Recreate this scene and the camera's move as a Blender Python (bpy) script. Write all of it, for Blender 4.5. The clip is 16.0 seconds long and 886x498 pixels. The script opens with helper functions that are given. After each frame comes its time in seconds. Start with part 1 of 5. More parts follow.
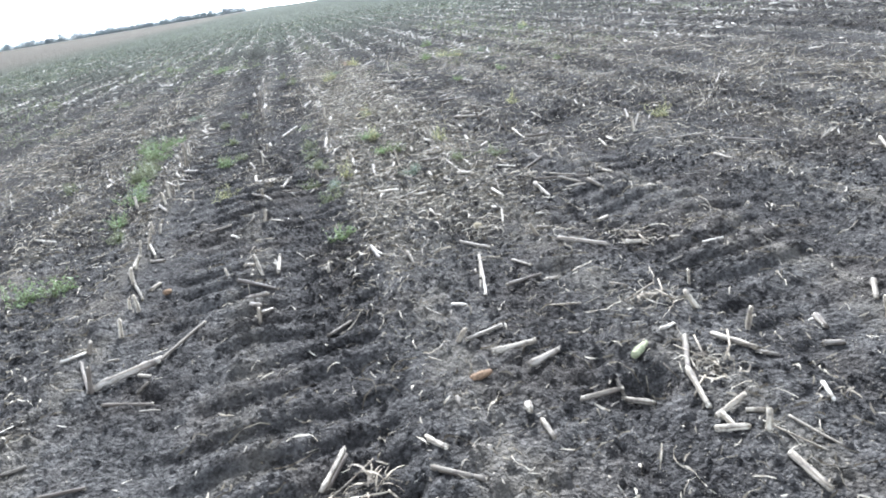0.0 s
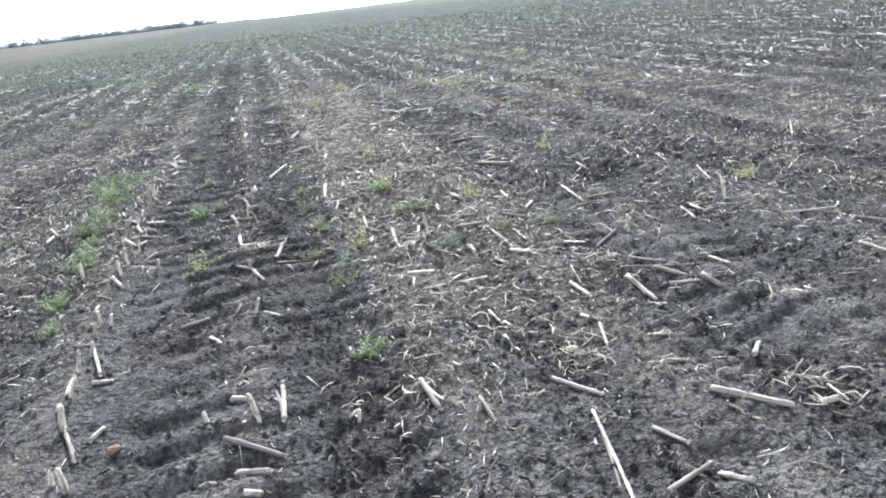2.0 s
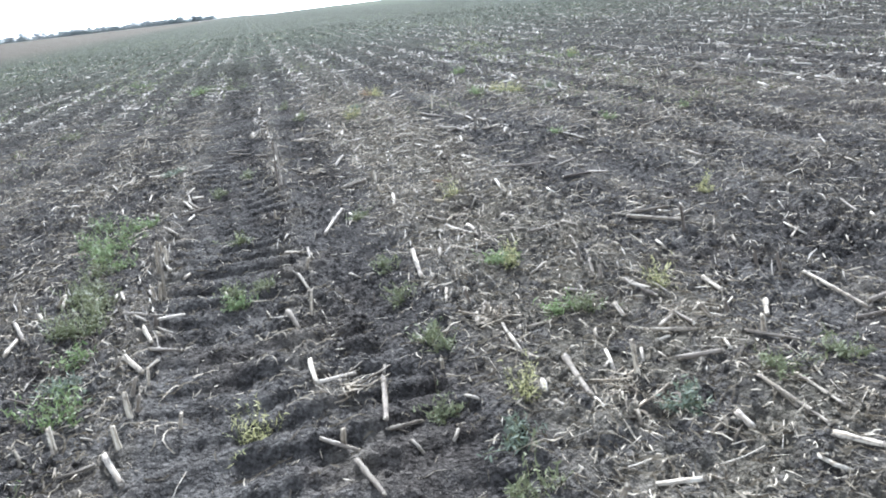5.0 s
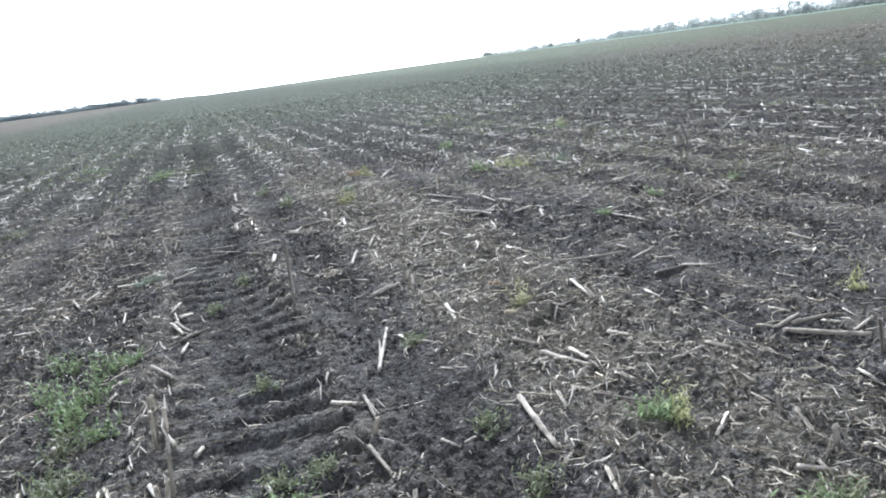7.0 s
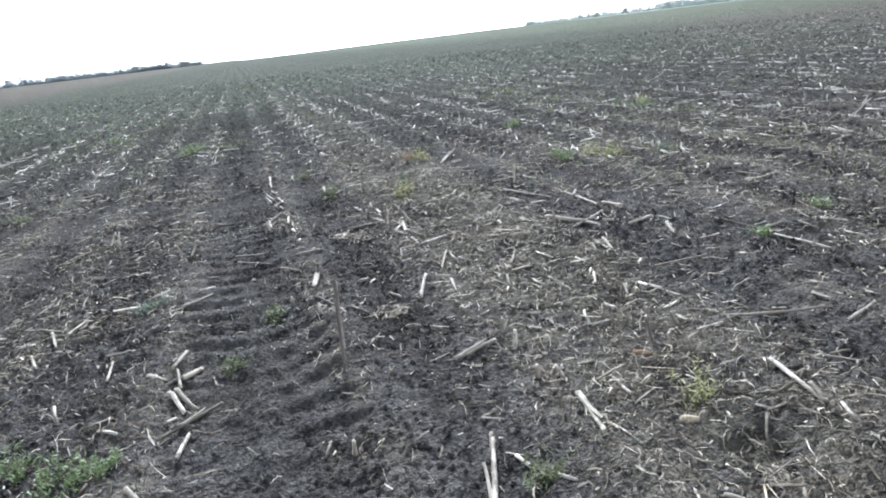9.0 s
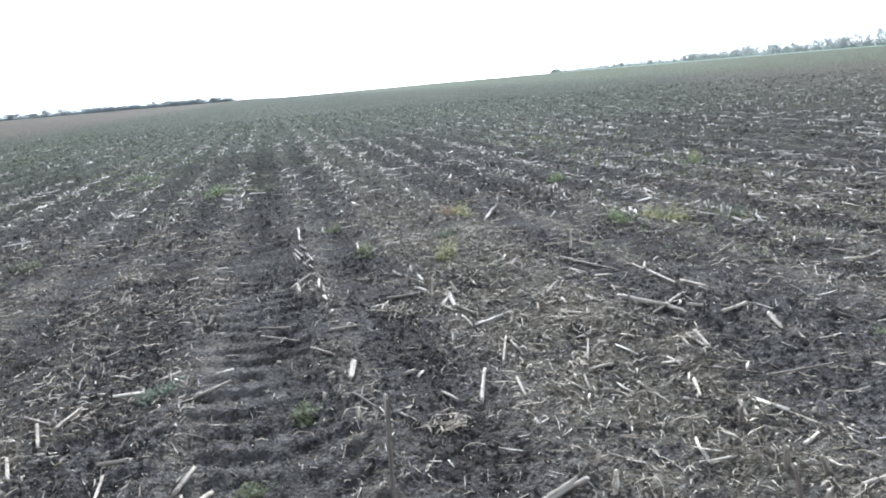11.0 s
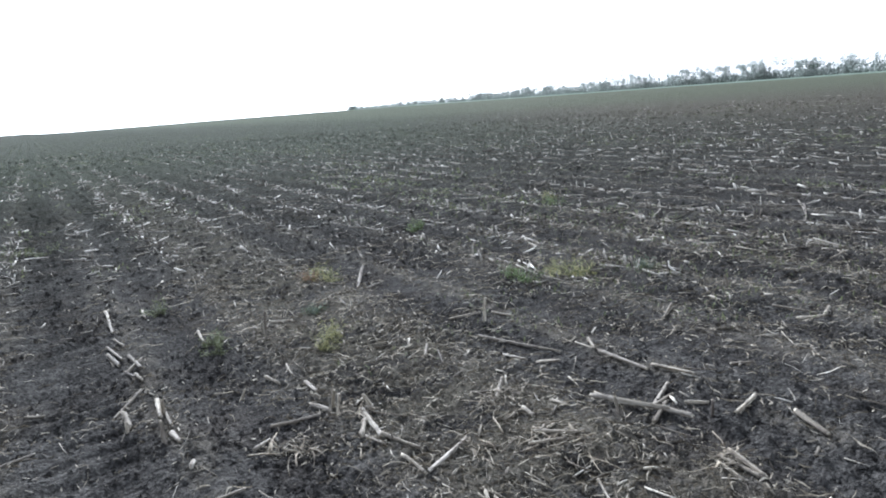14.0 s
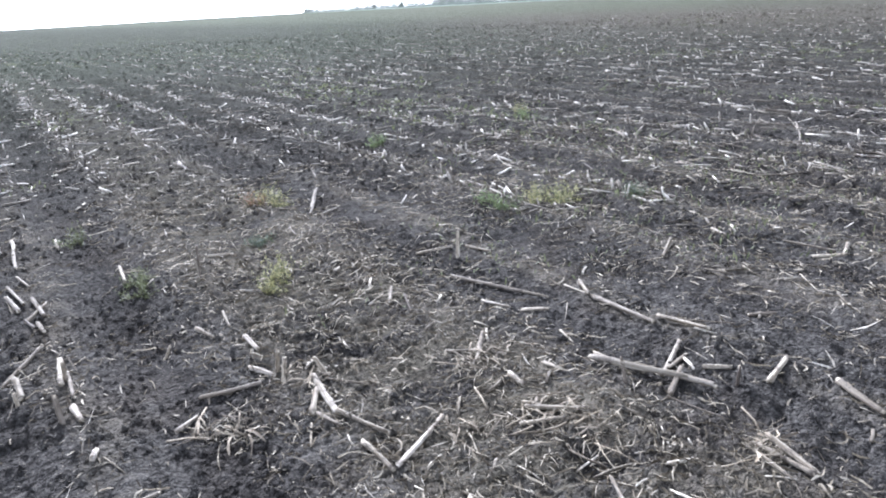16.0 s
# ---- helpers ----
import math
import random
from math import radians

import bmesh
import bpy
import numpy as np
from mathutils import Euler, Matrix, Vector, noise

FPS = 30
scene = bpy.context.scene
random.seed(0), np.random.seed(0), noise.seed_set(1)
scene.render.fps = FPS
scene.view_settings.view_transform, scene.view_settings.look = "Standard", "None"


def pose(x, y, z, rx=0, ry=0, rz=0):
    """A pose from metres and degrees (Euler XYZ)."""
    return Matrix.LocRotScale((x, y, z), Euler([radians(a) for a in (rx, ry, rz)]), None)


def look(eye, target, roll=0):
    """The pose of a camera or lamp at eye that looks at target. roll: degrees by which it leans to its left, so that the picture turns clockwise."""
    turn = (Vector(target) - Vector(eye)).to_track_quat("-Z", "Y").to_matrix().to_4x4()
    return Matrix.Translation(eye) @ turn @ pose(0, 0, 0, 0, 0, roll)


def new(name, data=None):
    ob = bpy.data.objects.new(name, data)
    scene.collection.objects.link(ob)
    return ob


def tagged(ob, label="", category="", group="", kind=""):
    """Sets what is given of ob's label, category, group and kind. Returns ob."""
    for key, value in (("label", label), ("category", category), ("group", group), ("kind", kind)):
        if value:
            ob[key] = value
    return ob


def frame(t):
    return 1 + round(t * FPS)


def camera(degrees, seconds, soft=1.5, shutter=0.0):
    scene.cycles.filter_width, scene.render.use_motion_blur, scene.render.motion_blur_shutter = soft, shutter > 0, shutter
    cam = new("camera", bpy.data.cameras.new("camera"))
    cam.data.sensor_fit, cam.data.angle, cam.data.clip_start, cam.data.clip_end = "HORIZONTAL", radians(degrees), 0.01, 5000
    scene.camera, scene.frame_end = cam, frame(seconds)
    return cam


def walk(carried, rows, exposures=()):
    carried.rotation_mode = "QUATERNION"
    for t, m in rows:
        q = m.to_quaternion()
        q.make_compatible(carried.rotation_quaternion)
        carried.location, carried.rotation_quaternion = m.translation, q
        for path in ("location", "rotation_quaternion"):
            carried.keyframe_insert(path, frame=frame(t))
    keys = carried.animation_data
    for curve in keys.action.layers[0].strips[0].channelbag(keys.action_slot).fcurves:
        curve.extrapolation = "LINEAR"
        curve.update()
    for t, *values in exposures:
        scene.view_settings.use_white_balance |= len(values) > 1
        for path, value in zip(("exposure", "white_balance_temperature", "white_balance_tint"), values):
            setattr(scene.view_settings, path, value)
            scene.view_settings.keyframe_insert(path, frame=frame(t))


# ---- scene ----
cam = camera(66.6, 16.0, soft=2.0)
PATH = [
    (0, (0.373, 0.139, 1.242), (0.695, 1.969, 0.503), -9.4),
    (0.5, (0.328, 0.486, 1.219), (0.718, 2.283, 0.434), -5.6),
    (1, (0.254, 0.815, 1.282), (0.653, 2.634, 0.553), -7.0),
    (1.5, (0.254, 1.123, 1.259), (0.721, 2.931, 0.542), -7.0),
    (2, (0.236, 1.368, 1.281), (0.663, 3.192, 0.581), -6.8),
    (2.5, (0.124, 1.637, 1.267), (0.533, 3.479, 0.605), -5.6),
    (3, (0.048, 1.915, 1.273), (0.479, 3.751, 0.606), -5.7),
    (3.2, (0.068, 2.047, 1.254), (0.444, 3.909, 0.628), -7.9),
    (5.3, (-0.097, 3.331, 1.297), (0.337, 5.148, 0.583), -6.5),
    (5.5, (-0.136, 3.43, 1.295), (0.283, 5.26, 0.606), -6.2),
    (6, (-0.29, 3.775, 1.285), (0.307, 5.541, 0.561), -4.0),
    (6.5, (-0.377, 4.015, 1.304), (0.283, 5.793, 0.671), -3.5),
    (7, (-0.372, 4.351, 1.301), (0.232, 6.182, 0.769), -7.7),
    (7.5, (-0.36, 4.693, 1.29), (0.23, 6.529, 0.761), -6.0),
    (8, (-0.353, 5.07, 1.304), (0.372, 6.83, 0.69), -4.3),
    (8.5, (-0.259, 5.45, 1.296), (0.358, 7.265, 0.724), -7.4),
    (9, (-0.253, 5.738, 1.288), (0.237, 7.582, 0.686), -6.8),
    (9.2, (-0.296, 5.884, 1.283), (0.202, 7.736, 0.717), -3.9),
    (9.5, (-0.336, 6.073, 1.302), (0.208, 7.903, 0.707), -4.8),
    (10, (-0.308, 6.256, 1.345), (0.159, 8.121, 0.794), -4.9),
    (10.2, (-0.273, 6.295, 1.351), (0.148, 8.198, 0.901), -6.1),
    (12.3, (-0.319, 6.841, 1.322), (0.232, 8.685, 0.779), -3.0),
    (12.5, (-0.348, 6.959, 1.335), (0.217, 8.801, 0.796), -4.2),
    (12.8, (-0.368, 7.153, 1.316), (0.207, 8.989, 0.769), -3.3),
    (13, (-0.361, 7.327, 1.306), (0.224, 9.172, 0.802), -4.5),
    (13.5, (-0.369, 7.605, 1.359), (0.321, 9.421, 0.884), -6.7),
    (14, (-0.389, 7.75, 1.379), (0.607, 9.432, 0.955), -4.3),
    (14.5, (-0.424, 7.88, 1.399), (0.685, 9.491, 0.981), -3.7),
    (15, (-0.333, 7.932, 1.393), (1.003, 9.347, 0.929), -2.8),
    (15.2, (-0.282, 7.991, 1.373), (1.004, 9.434, 0.861), -4.4),
    (15.5, (-0.167, 8.09, 1.351), (0.969, 9.627, 0.763), -5.7),
    (16, (-0.096, 8.311, 1.311), (0.947, 9.876, 0.631), -3.1),
]
walk(cam, [(t, look(eye, aim, roll)) for t, eye, aim, roll in PATH],
     [(0.0, 2.32, 5500, 9), (1.0, 2.46, 5500, 9), (3.0, 2.05, 5500, 9), (5.5, 2.14, 5500, 9), (6.5, 2.04, 5500, 9), (7.5, 1.70, 5500, 9), (9.0, 1.74, 5500, 9), (12.5, 1.75, 5500, 9), (13.2, 1.68, 5500, 9), (14.0, 1.20, 5500, 9), (14.5, 0.81, 5500, 9), (15.0, 0.93, 5500, 9), (15.5, 1.43, 5500, 9), (16.0, 1.83, 5500, 15)])

# ---- world, sun ----
SKY, SUN = 0.15, 3.2
w = bpy.data.worlds.new("sky")
scene.world = w
w.use_nodes = True
sky = w.node_tree.nodes.new("ShaderNodeTexSky")
sky.sky_type, sky.sun_disc = "NISHITA", False
sky.sun_elevation, sky.sun_rotation = radians(34), radians(10)
sky.air_density, sky.dust_density, sky.ozone_density = 1.0, 1.2, 1.5
bg = w.node_tree.nodes["Background"]
bg.inputs[1].default_value = SKY
haze = w.node_tree.nodes.new("ShaderNodeHueSaturation")
haze.inputs["Saturation"].default_value = 0.14
w.node_tree.links.new(sky.outputs[0], haze.inputs["Color"])
w.node_tree.links.new(haze.outputs[0], bg.inputs[0])
sun = new("sun", bpy.data.lights.new("sun", "SUN"))
sun.data.energy, sun.data.angle, sun.data.color = SUN, radians(3.0), (1.0, 0.96, 0.91)
sun.matrix_world = look((math.sin(radians(10)) * 20, math.cos(radians(10)) * 20, 20 * math.tan(radians(34))), (0, 0, 0))

# ---- materials ----
ROW, ROW0 = 0.72, -0.04  # spacing of the corn rows and place of one of them


class Nodes:
    """A short way to write a node material."""

    def __init__(self, name, rough=0.9, spec=0.3):
        self.mat = bpy.data.materials.new(name)
        self.mat.use_nodes = True
        self.t = self.mat.node_tree
        self.out = self.t.nodes["Principled BSDF"]
        self.out.inputs["Roughness"].default_value = rough
        self.out.inputs["Specular IOR Level"].default_value = spec

    def add(self, kind, **given):
        node = self.t.nodes.new(kind)
        for key, value in given.items():
            node.inputs[key].default_value = value
        return node

    def link(self, a, b):
        self.t.links.new(a, b)

    def noise(self, scale, detail=4.0, rough=0.6, vec=None):
        n = self.add("ShaderNodeTexNoise", Scale=scale, Detail=detail, Roughness=rough)
        if vec is not None:
            self.link(vec, n.inputs["Vector"])
        return n.outputs["Fac"]

    def ramp(self, fac, *stops):
        r = self.t.nodes.new("ShaderNodeValToRGB")
        while len(r.color_ramp.elements) < len(stops):
            r.color_ramp.elements.new(0.5)
        for el, (pos, col) in zip(r.color_ramp.elements, stops):
            el.position = pos
            el.color = (*col, 1.0) if len(col) == 3 else col
        self.link(fac, r.inputs[0])
        return r.outputs[0]

    def mix(self, fac, a, b, how="MIX"):
        m = self.t.nodes.new("ShaderNodeMix")
        m.data_type, m.blend_type = "RGBA", how
        for sock, v in ((m.inputs[0], fac), (m.inputs[6], a), (m.inputs[7], b)):
            if isinstance(v, (int, float)):
                sock.default_value = v
            elif isinstance(v, tuple):
                sock.default_value = (*v, 1.0)
            else:
                self.link(v, sock)
        return m.outputs[2]

    def math(self, how, a, b=0.0, clamp=False):
        m = self.t.nodes.new("ShaderNodeMath")
        m.operation, m.use_clamp = how, clamp
        for sock, v in zip(m.inputs, (a, b)):
            if isinstance(v, (int, float)):
                sock.default_value = v
            else:
                self.link(v, sock)
        return m.outputs[0]

    def span(self, v, lo, hi):
        m = self.t.nodes.new("ShaderNodeMapRange")
        m.interpolation_type = "SMOOTHSTEP"
        m.inputs[1].default_value, m.inputs[2].default_value = lo, hi
        self.link(v, m.inputs[0])
        return m.outputs[0]

    def bump(self, height, strength, dist):
        b = self.add("ShaderNodeBump", Strength=strength, Distance=dist)
        self.link(height, b.inputs["Height"])
        self.link(b.outputs[0], self.out.inputs["Normal"])

    def colour(self, c):
        self.link(c, self.out.inputs["Base Color"])
        return self.mat


def soil_material():
    n = Nodes("soil", 1.0, 0.02)
    pos = n.t.nodes.new("ShaderNodeNewGeometry").outputs["Position"]
    sep = n.t.nodes.new("ShaderNodeSeparateXYZ")
    n.link(pos, sep.inputs[0])
    x, y = sep.outputs[0], sep.outputs[1]
    fine, mid, big = n.noise(55.0, 5.0, 0.7, pos), n.noise(6.0, 5.0, 0.65, pos), n.noise(0.7, 4.0, 0.6, pos)
    dark = n.ramp(fine, (0.40, (0.028, 0.0268, 0.0252)), (0.5, (0.055, 0.0528, 0.0500)), (0.62, (0.096, 0.0920, 0.0868)))
    crust = n.ramp(fine, (0.40, (0.040, 0.0382, 0.0362)), (0.62, (0.102, 0.0978, 0.0925)))
    c = n.mix(n.span(mid, 0.44, 0.58), dark, crust)
    patch = n.noise(1.6, 4.0, 0.65, pos)
    c = n.mix(n.span(patch, 0.48, 0.62), c, n.mix(1.0, c, (1.02, 0.98, 0.94), "MULTIPLY"))
    c = n.mix(n.span(big, 0.52, 0.72), c, n.mix(0.4, c, (0.105, 0.099, 0.092)))
    clots = n.noise(13.0, 4.0, 0.7, pos)
    c = n.mix(n.span(clots, 0.40, 0.52), n.mix(1.0, c, (0.72, 0.71, 0.71), "MULTIPLY"), n.mix(1.0, c, (1.14, 1.13, 1.12), "MULTIPLY"))
    # moist and dry strips along the rows
    along = n.add("ShaderNodeMapping", Scale=(1.9, 0.07, 1.0))
    n.link(pos, along.inputs["Vector"])
    moist = n.span(n.noise(1.0, 3.0, 0.6, along.outputs[0]), 0.40, 0.60)
    drift = n.math("MULTIPLY", n.math("SUBTRACT", n.noise(1.1, 3.0, 0.6, pos), 0.5), 0.5)
    swing = n.math("COSINE", n.math("MULTIPLY", n.math("SUBTRACT", n.math("ADD", x, drift), ROW0), 2 * math.pi / ROW))
    bare = n.math("MULTIPLY", n.span(swing, 0.1, -0.8), n.span(patch, 0.36, 0.50))
    c = n.mix(n.math("MULTIPLY", bare, 0.8), c, n.mix(1.0, c, (0.66, 0.66, 0.67), "MULTIPLY"))
    rowed = n.math("MULTIPLY", n.span(swing, 0.55, 0.95), n.span(n.noise(5.0, 4.0, 0.7, pos), 0.40, 0.60))
    c = n.mix(n.math("MULTIPLY", rowed, 0.28), c, (0.19, 0.172, 0.14))
    c = n.mix(moist, n.mix(1.0, c, (0.80, 0.795, 0.80), "MULTIPLY"), c)
    # crumbs of straw too small to build
    crumbs = n.add("ShaderNodeTexVoronoi", Scale=75.0)
    n.link(pos, crumbs.inputs["Vector"])
    seen = n.math("MULTIPLY", n.math("LESS_THAN", crumbs.outputs["Distance"], n.math("MULTIPLY", n.noise(40.0, 2.0, 0.5, pos), 0.3)), n.span(n.noise(3.0, 3.0, 0.6, pos), 0.40, 0.62))
    c = n.mix(n.math("MULTIPLY", seen, 0.5), c, (0.30, 0.268, 0.22))
    # chaff band beside the wheel track
    band = n.math("MULTIPLY", n.span(x, 0.45, 0.9), n.math("SUBTRACT", 1.0, n.span(x, 1.3, 1.75)))
    band = n.math("MULTIPLY", band, n.span(y, 2.6, 4.6))
    band = n.math("MULTIPLY", band, n.span(n.noise(4.0, 4.0, 0.7, pos), 0.38, 0.62))
    c = n.mix(n.math("MULTIPLY", band, 0.5), c, (0.140, 0.127, 0.098))
    # far part of the field: painted clod shade, under low weeds and straw
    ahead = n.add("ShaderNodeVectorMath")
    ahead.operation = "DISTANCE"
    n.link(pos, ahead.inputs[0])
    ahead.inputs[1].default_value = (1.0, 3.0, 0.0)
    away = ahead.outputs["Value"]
    # painted darker with distance, for shaded sides of relief smoothed out there
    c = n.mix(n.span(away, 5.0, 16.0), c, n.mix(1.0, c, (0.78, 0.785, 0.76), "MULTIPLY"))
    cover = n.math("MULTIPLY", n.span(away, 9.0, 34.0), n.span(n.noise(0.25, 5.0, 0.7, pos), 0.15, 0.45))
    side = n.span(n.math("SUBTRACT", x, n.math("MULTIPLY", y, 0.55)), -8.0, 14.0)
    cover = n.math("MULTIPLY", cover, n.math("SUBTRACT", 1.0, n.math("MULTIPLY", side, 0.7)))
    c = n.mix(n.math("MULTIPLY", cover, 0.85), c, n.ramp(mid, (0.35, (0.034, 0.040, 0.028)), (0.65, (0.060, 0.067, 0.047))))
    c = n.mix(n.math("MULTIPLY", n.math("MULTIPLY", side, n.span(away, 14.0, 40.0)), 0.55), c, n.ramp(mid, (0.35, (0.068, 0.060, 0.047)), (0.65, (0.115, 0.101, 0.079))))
    # pale neighbouring field and the grassy strip before the trees
    left = n.span(n.math("MULTIPLY", x, -1.0), 11.0, 24.0)
    c = n.mix(n.math("MULTIPLY", left, 0.9), c, n.ramp(big, (0.35, (0.062, 0.054, 0.043)), (0.65, (0.090, 0.079, 0.063))))
    olive = n.math("MULTIPLY", n.span(away, 32.0, 95.0), n.span(x, 20.0, 50.0))
    c = n.mix(n.math("MULTIPLY", olive, 0.8), c, (0.076, 0.084, 0.058))
    strip = n.span(n.math("SUBTRACT", x, n.math("MULTIPLY", y, 0.16)), 138.0, 146.0)
    c = n.mix(strip, c, (0.155, 0.195, 0.155))
    # relief: crumbs of several sizes
    lumps = n.noise(26.0, 4.0, 0.7, pos)
    grains = []
    for size, high in ((48.0, 0.55), (120.0, 0.30)):
        cell = n.add("ShaderNodeTexVoronoi", Scale=size)
        n.link(pos, cell.inputs["Vector"])
        grains.append(n.math("MULTIPLY", n.math("SUBTRACT", 1.0, cell.outputs["Distance"]), high))
    n.bump(n.math("ADD", n.math("MULTIPLY", lumps, 1.2), n.math("ADD", grains[0], grains[1])), 1.0, 0.030)
    return n.colour(c)


def straw_material(name, dark, mid, pale, island, grime=0.5, stops=(0.62, 1.0), thin=0.0):
    n = Nodes(name, 0.72, 0.22)
    co = n.t.nodes.new("ShaderNodeTexCoord").outputs["Object"]
    rnd = n.t.nodes.new("ShaderNodeNewGeometry").outputs["Random Per Island"] if island else n.t.nodes.new("ShaderNodeObjectInfo").outputs["Random"]
    c = n.ramp(rnd, (0.0, dark), (stops[0], mid), (stops[1], pale)) if island else n.ramp(rnd, (0.0, dark), (0.45, mid), (0.95, pale))
    grow = n.add("ShaderNodeMapping", Scale=(6.0, 90.0, 90.0))
    n.link(co, grow.inputs["Vector"])
    fibre = n.noise(1.0, 4.0, 0.6, grow.outputs[0])
    c = n.mix(n.span(fibre, 0.38, 0.66), c, n.mix(1.0, c, (0.50, 0.46, 0.41), "MULTIPLY"))
    stain = n.noise(17.0, 4.0, 0.7, co)
    c = n.mix(n.math("MULTIPLY", n.span(stain, 0.47, 0.66), grime), c, (0.085, 0.070, 0.058))
    # specks of soil and mould
    speck = n.noise(150.0, 3.0, 0.7, co)
    c = n.mix(n.math("MULTIPLY", n.span(speck, 0.54, 0.68), grime), c, (0.060, 0.052, 0.046))
    n.bump(n.math("ADD", fibre, n.math("MULTIPLY", speck, 0.5)), 0.6, 0.003)
    if thin:
        glow = n.t.nodes.new("ShaderNodeBsdfTranslucent")
        n.link(c, glow.inputs["Color"])
        both = n.add("ShaderNodeMixShader", Fac=thin)
        n.link(n.out.outputs[0], both.inputs[1])
        n.link(glow.outputs[0], both.inputs[2])
        n.link(both.outputs[0], n.t.nodes["Material Output"].inputs["Surface"])
    return n.colour(c)


def leaf_material(name, a, b, spec=0.3, thin=0.4):
    n = Nodes(name, 0.6, spec)
    rnd = n.t.nodes.new("ShaderNodeNewGeometry").outputs["Random Per Island"]
    co = n.t.nodes.new("ShaderNodeTexCoord").outputs["Object"]
    c = n.mix(rnd, a, b)
    c = n.mix(n.span(n.noise(9.0, 3.0, 0.6, co), 0.45, 0.7), c, n.mix(1.0, c, (0.7, 0.72, 0.6), "MULTIPLY"))
    glow = n.t.nodes.new("ShaderNodeBsdfTranslucent")
    n.link(c, glow.inputs["Color"])
    both = n.add("ShaderNodeMixShader", Fac=thin)
    n.link(n.out.outputs[0], both.inputs[1])
    n.link(glow.outputs[0], both.inputs[2])
    n.link(both.outputs[0], n.t.nodes["Material Output"].inputs["Surface"])
    return n.colour(c)


def bark_material(name, a, b, scale):
    n = Nodes(name, 0.9, 0.2)
    co = n.t.nodes.new("ShaderNodeTexCoord").outputs["Object"]
    f = n.noise(scale, 5.0, 0.7, co)
    n.bump(f, 0.6, 0.02)
    return n.colour(n.ramp(f, (0.3, a), (0.7, b)))


SOIL = soil_material()
STALK = straw_material("bleached_stalk", (0.15, 0.130, 0.105), (0.285, 0.254, 0.205), (0.43, 0.39, 0.318), False, 0.9)
BUTT = straw_material("cut_butt", (0.24, 0.208, 0.16), (0.41, 0.365, 0.29), (0.58, 0.53, 0.435), False, 0.8)
WORN = straw_material("worn_stalk", (0.15, 0.13, 0.11), (0.28, 0.25, 0.21), (0.44, 0.405, 0.35), False, 0.75)
OLD = straw_material("weathered_stalk", (0.09, 0.076, 0.065), (0.16, 0.138, 0.115), (0.27, 0.24, 0.20), False, 0.5)
PITH = straw_material("pith", (0.30, 0.265, 0.205), (0.45, 0.41, 0.33), (0.60, 0.555, 0.46), False, 0.7)
STRAW = straw_material("straw", (0.07, 0.06, 0.047), (0.19, 0.168, 0.132), (0.60, 0.56, 0.48), True, 0.4, (0.52, 0.96))
CHAFF = straw_material("chaff", (0.065, 0.054, 0.038), (0.155, 0.135, 0.098), (0.60, 0.55, 0.45), True, 0.2, (0.58, 1.0), 0.3)
STUBBLE = straw_material("stubble", (0.06, 0.052, 0.045), (0.19, 0.17, 0.14), (0.72, 0.69, 0.62), True, 0.25, (0.55, 0.98))
BLEACHED = straw_material("bleached_chips", (0.12, 0.105, 0.085), (0.28, 0.255, 0.215), (0.61, 0.575, 0.50), True, 0.3, (0.6, 1.0))
FARCHAFF = straw_material("far_chaff", (0.06, 0.052, 0.042), (0.15, 0.132, 0.105), (0.70, 0.665, 0.59), True, 0.2, (0.66, 0.97), 0.3)
HUSK = straw_material("husk", (0.10, 0.085, 0.066), (0.24, 0.205, 0.157), (0.44, 0.385, 0.295), False, 0.5)
GREEN = leaf_material("green_weed_leaves", (0.080, 0.120, 0.045), (0.21, 0.27, 0.12))
PALE = leaf_material("pale_weed_leaves", (0.085, 0.102, 0.05), (0.165, 0.175, 0.095))
BLUE = leaf_material("bluish_weed_leaves", (0.075, 0.100, 0.068), (0.15, 0.178, 0.135))
YELLOW = leaf_material("yellowing_weed_leaves", (0.27, 0.27, 0.11), (0.43, 0.41, 0.21))
RED = leaf_material("rusty_weed_leaves", (0.17, 0.10, 0.06), (0.27, 0.17, 0.10))
STEM = leaf_material("weed_stems", (0.10, 0.12, 0.05), (0.17, 0.16, 0.08))
# far belt leaves paled: the haze of distance is put into their colour
HAZED_CROWN = leaf_material("hazed_tree_leaves", (0.20, 0.225, 0.21), (0.26, 0.285, 0.27), 0.05, 0.7)
HAZED_HEDGE = leaf_material("hazed_northern_leaves", (0.22, 0.26, 0.27), (0.29, 0.325, 0.34), 0.05, 0.7)
DARKCROWN = leaf_material("dark_tree_leaves", (0.10, 0.125, 0.105), (0.16, 0.185, 0.16), 0.2, 0.5)
# bark of the belts lightened to go with the hazed leaves
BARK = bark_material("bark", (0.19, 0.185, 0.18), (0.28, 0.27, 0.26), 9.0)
POLE = bark_material("weathered_pole", (0.13, 0.12, 0.11), (0.22, 0.21, 0.19), 4.0)
COB = bark_material("old_cob", (0.10, 0.065, 0.042), (0.25, 0.165, 0.10), 60.0)
TANCOB = bark_material("pale_cob", (0.22, 0.185, 0.12), (0.42, 0.36, 0.25), 60.0)
GREENCOB = bark_material("mouldy_cob", (0.14, 0.16, 0.09), (0.32, 0.32, 0.20), 60.0)

# ---- ground ----


def hash2(ix, iy, seed):
    h = (ix * 374761393 + iy * 668265263 + seed * 974634777) & 0xFFFFFFFF
    h = ((h ^ (h >> 13)) * 1274126177) & 0xFFFFFFFF
    return ((h ^ (h >> 16)) & 0xFFFF) / 32767.5 - 1.0


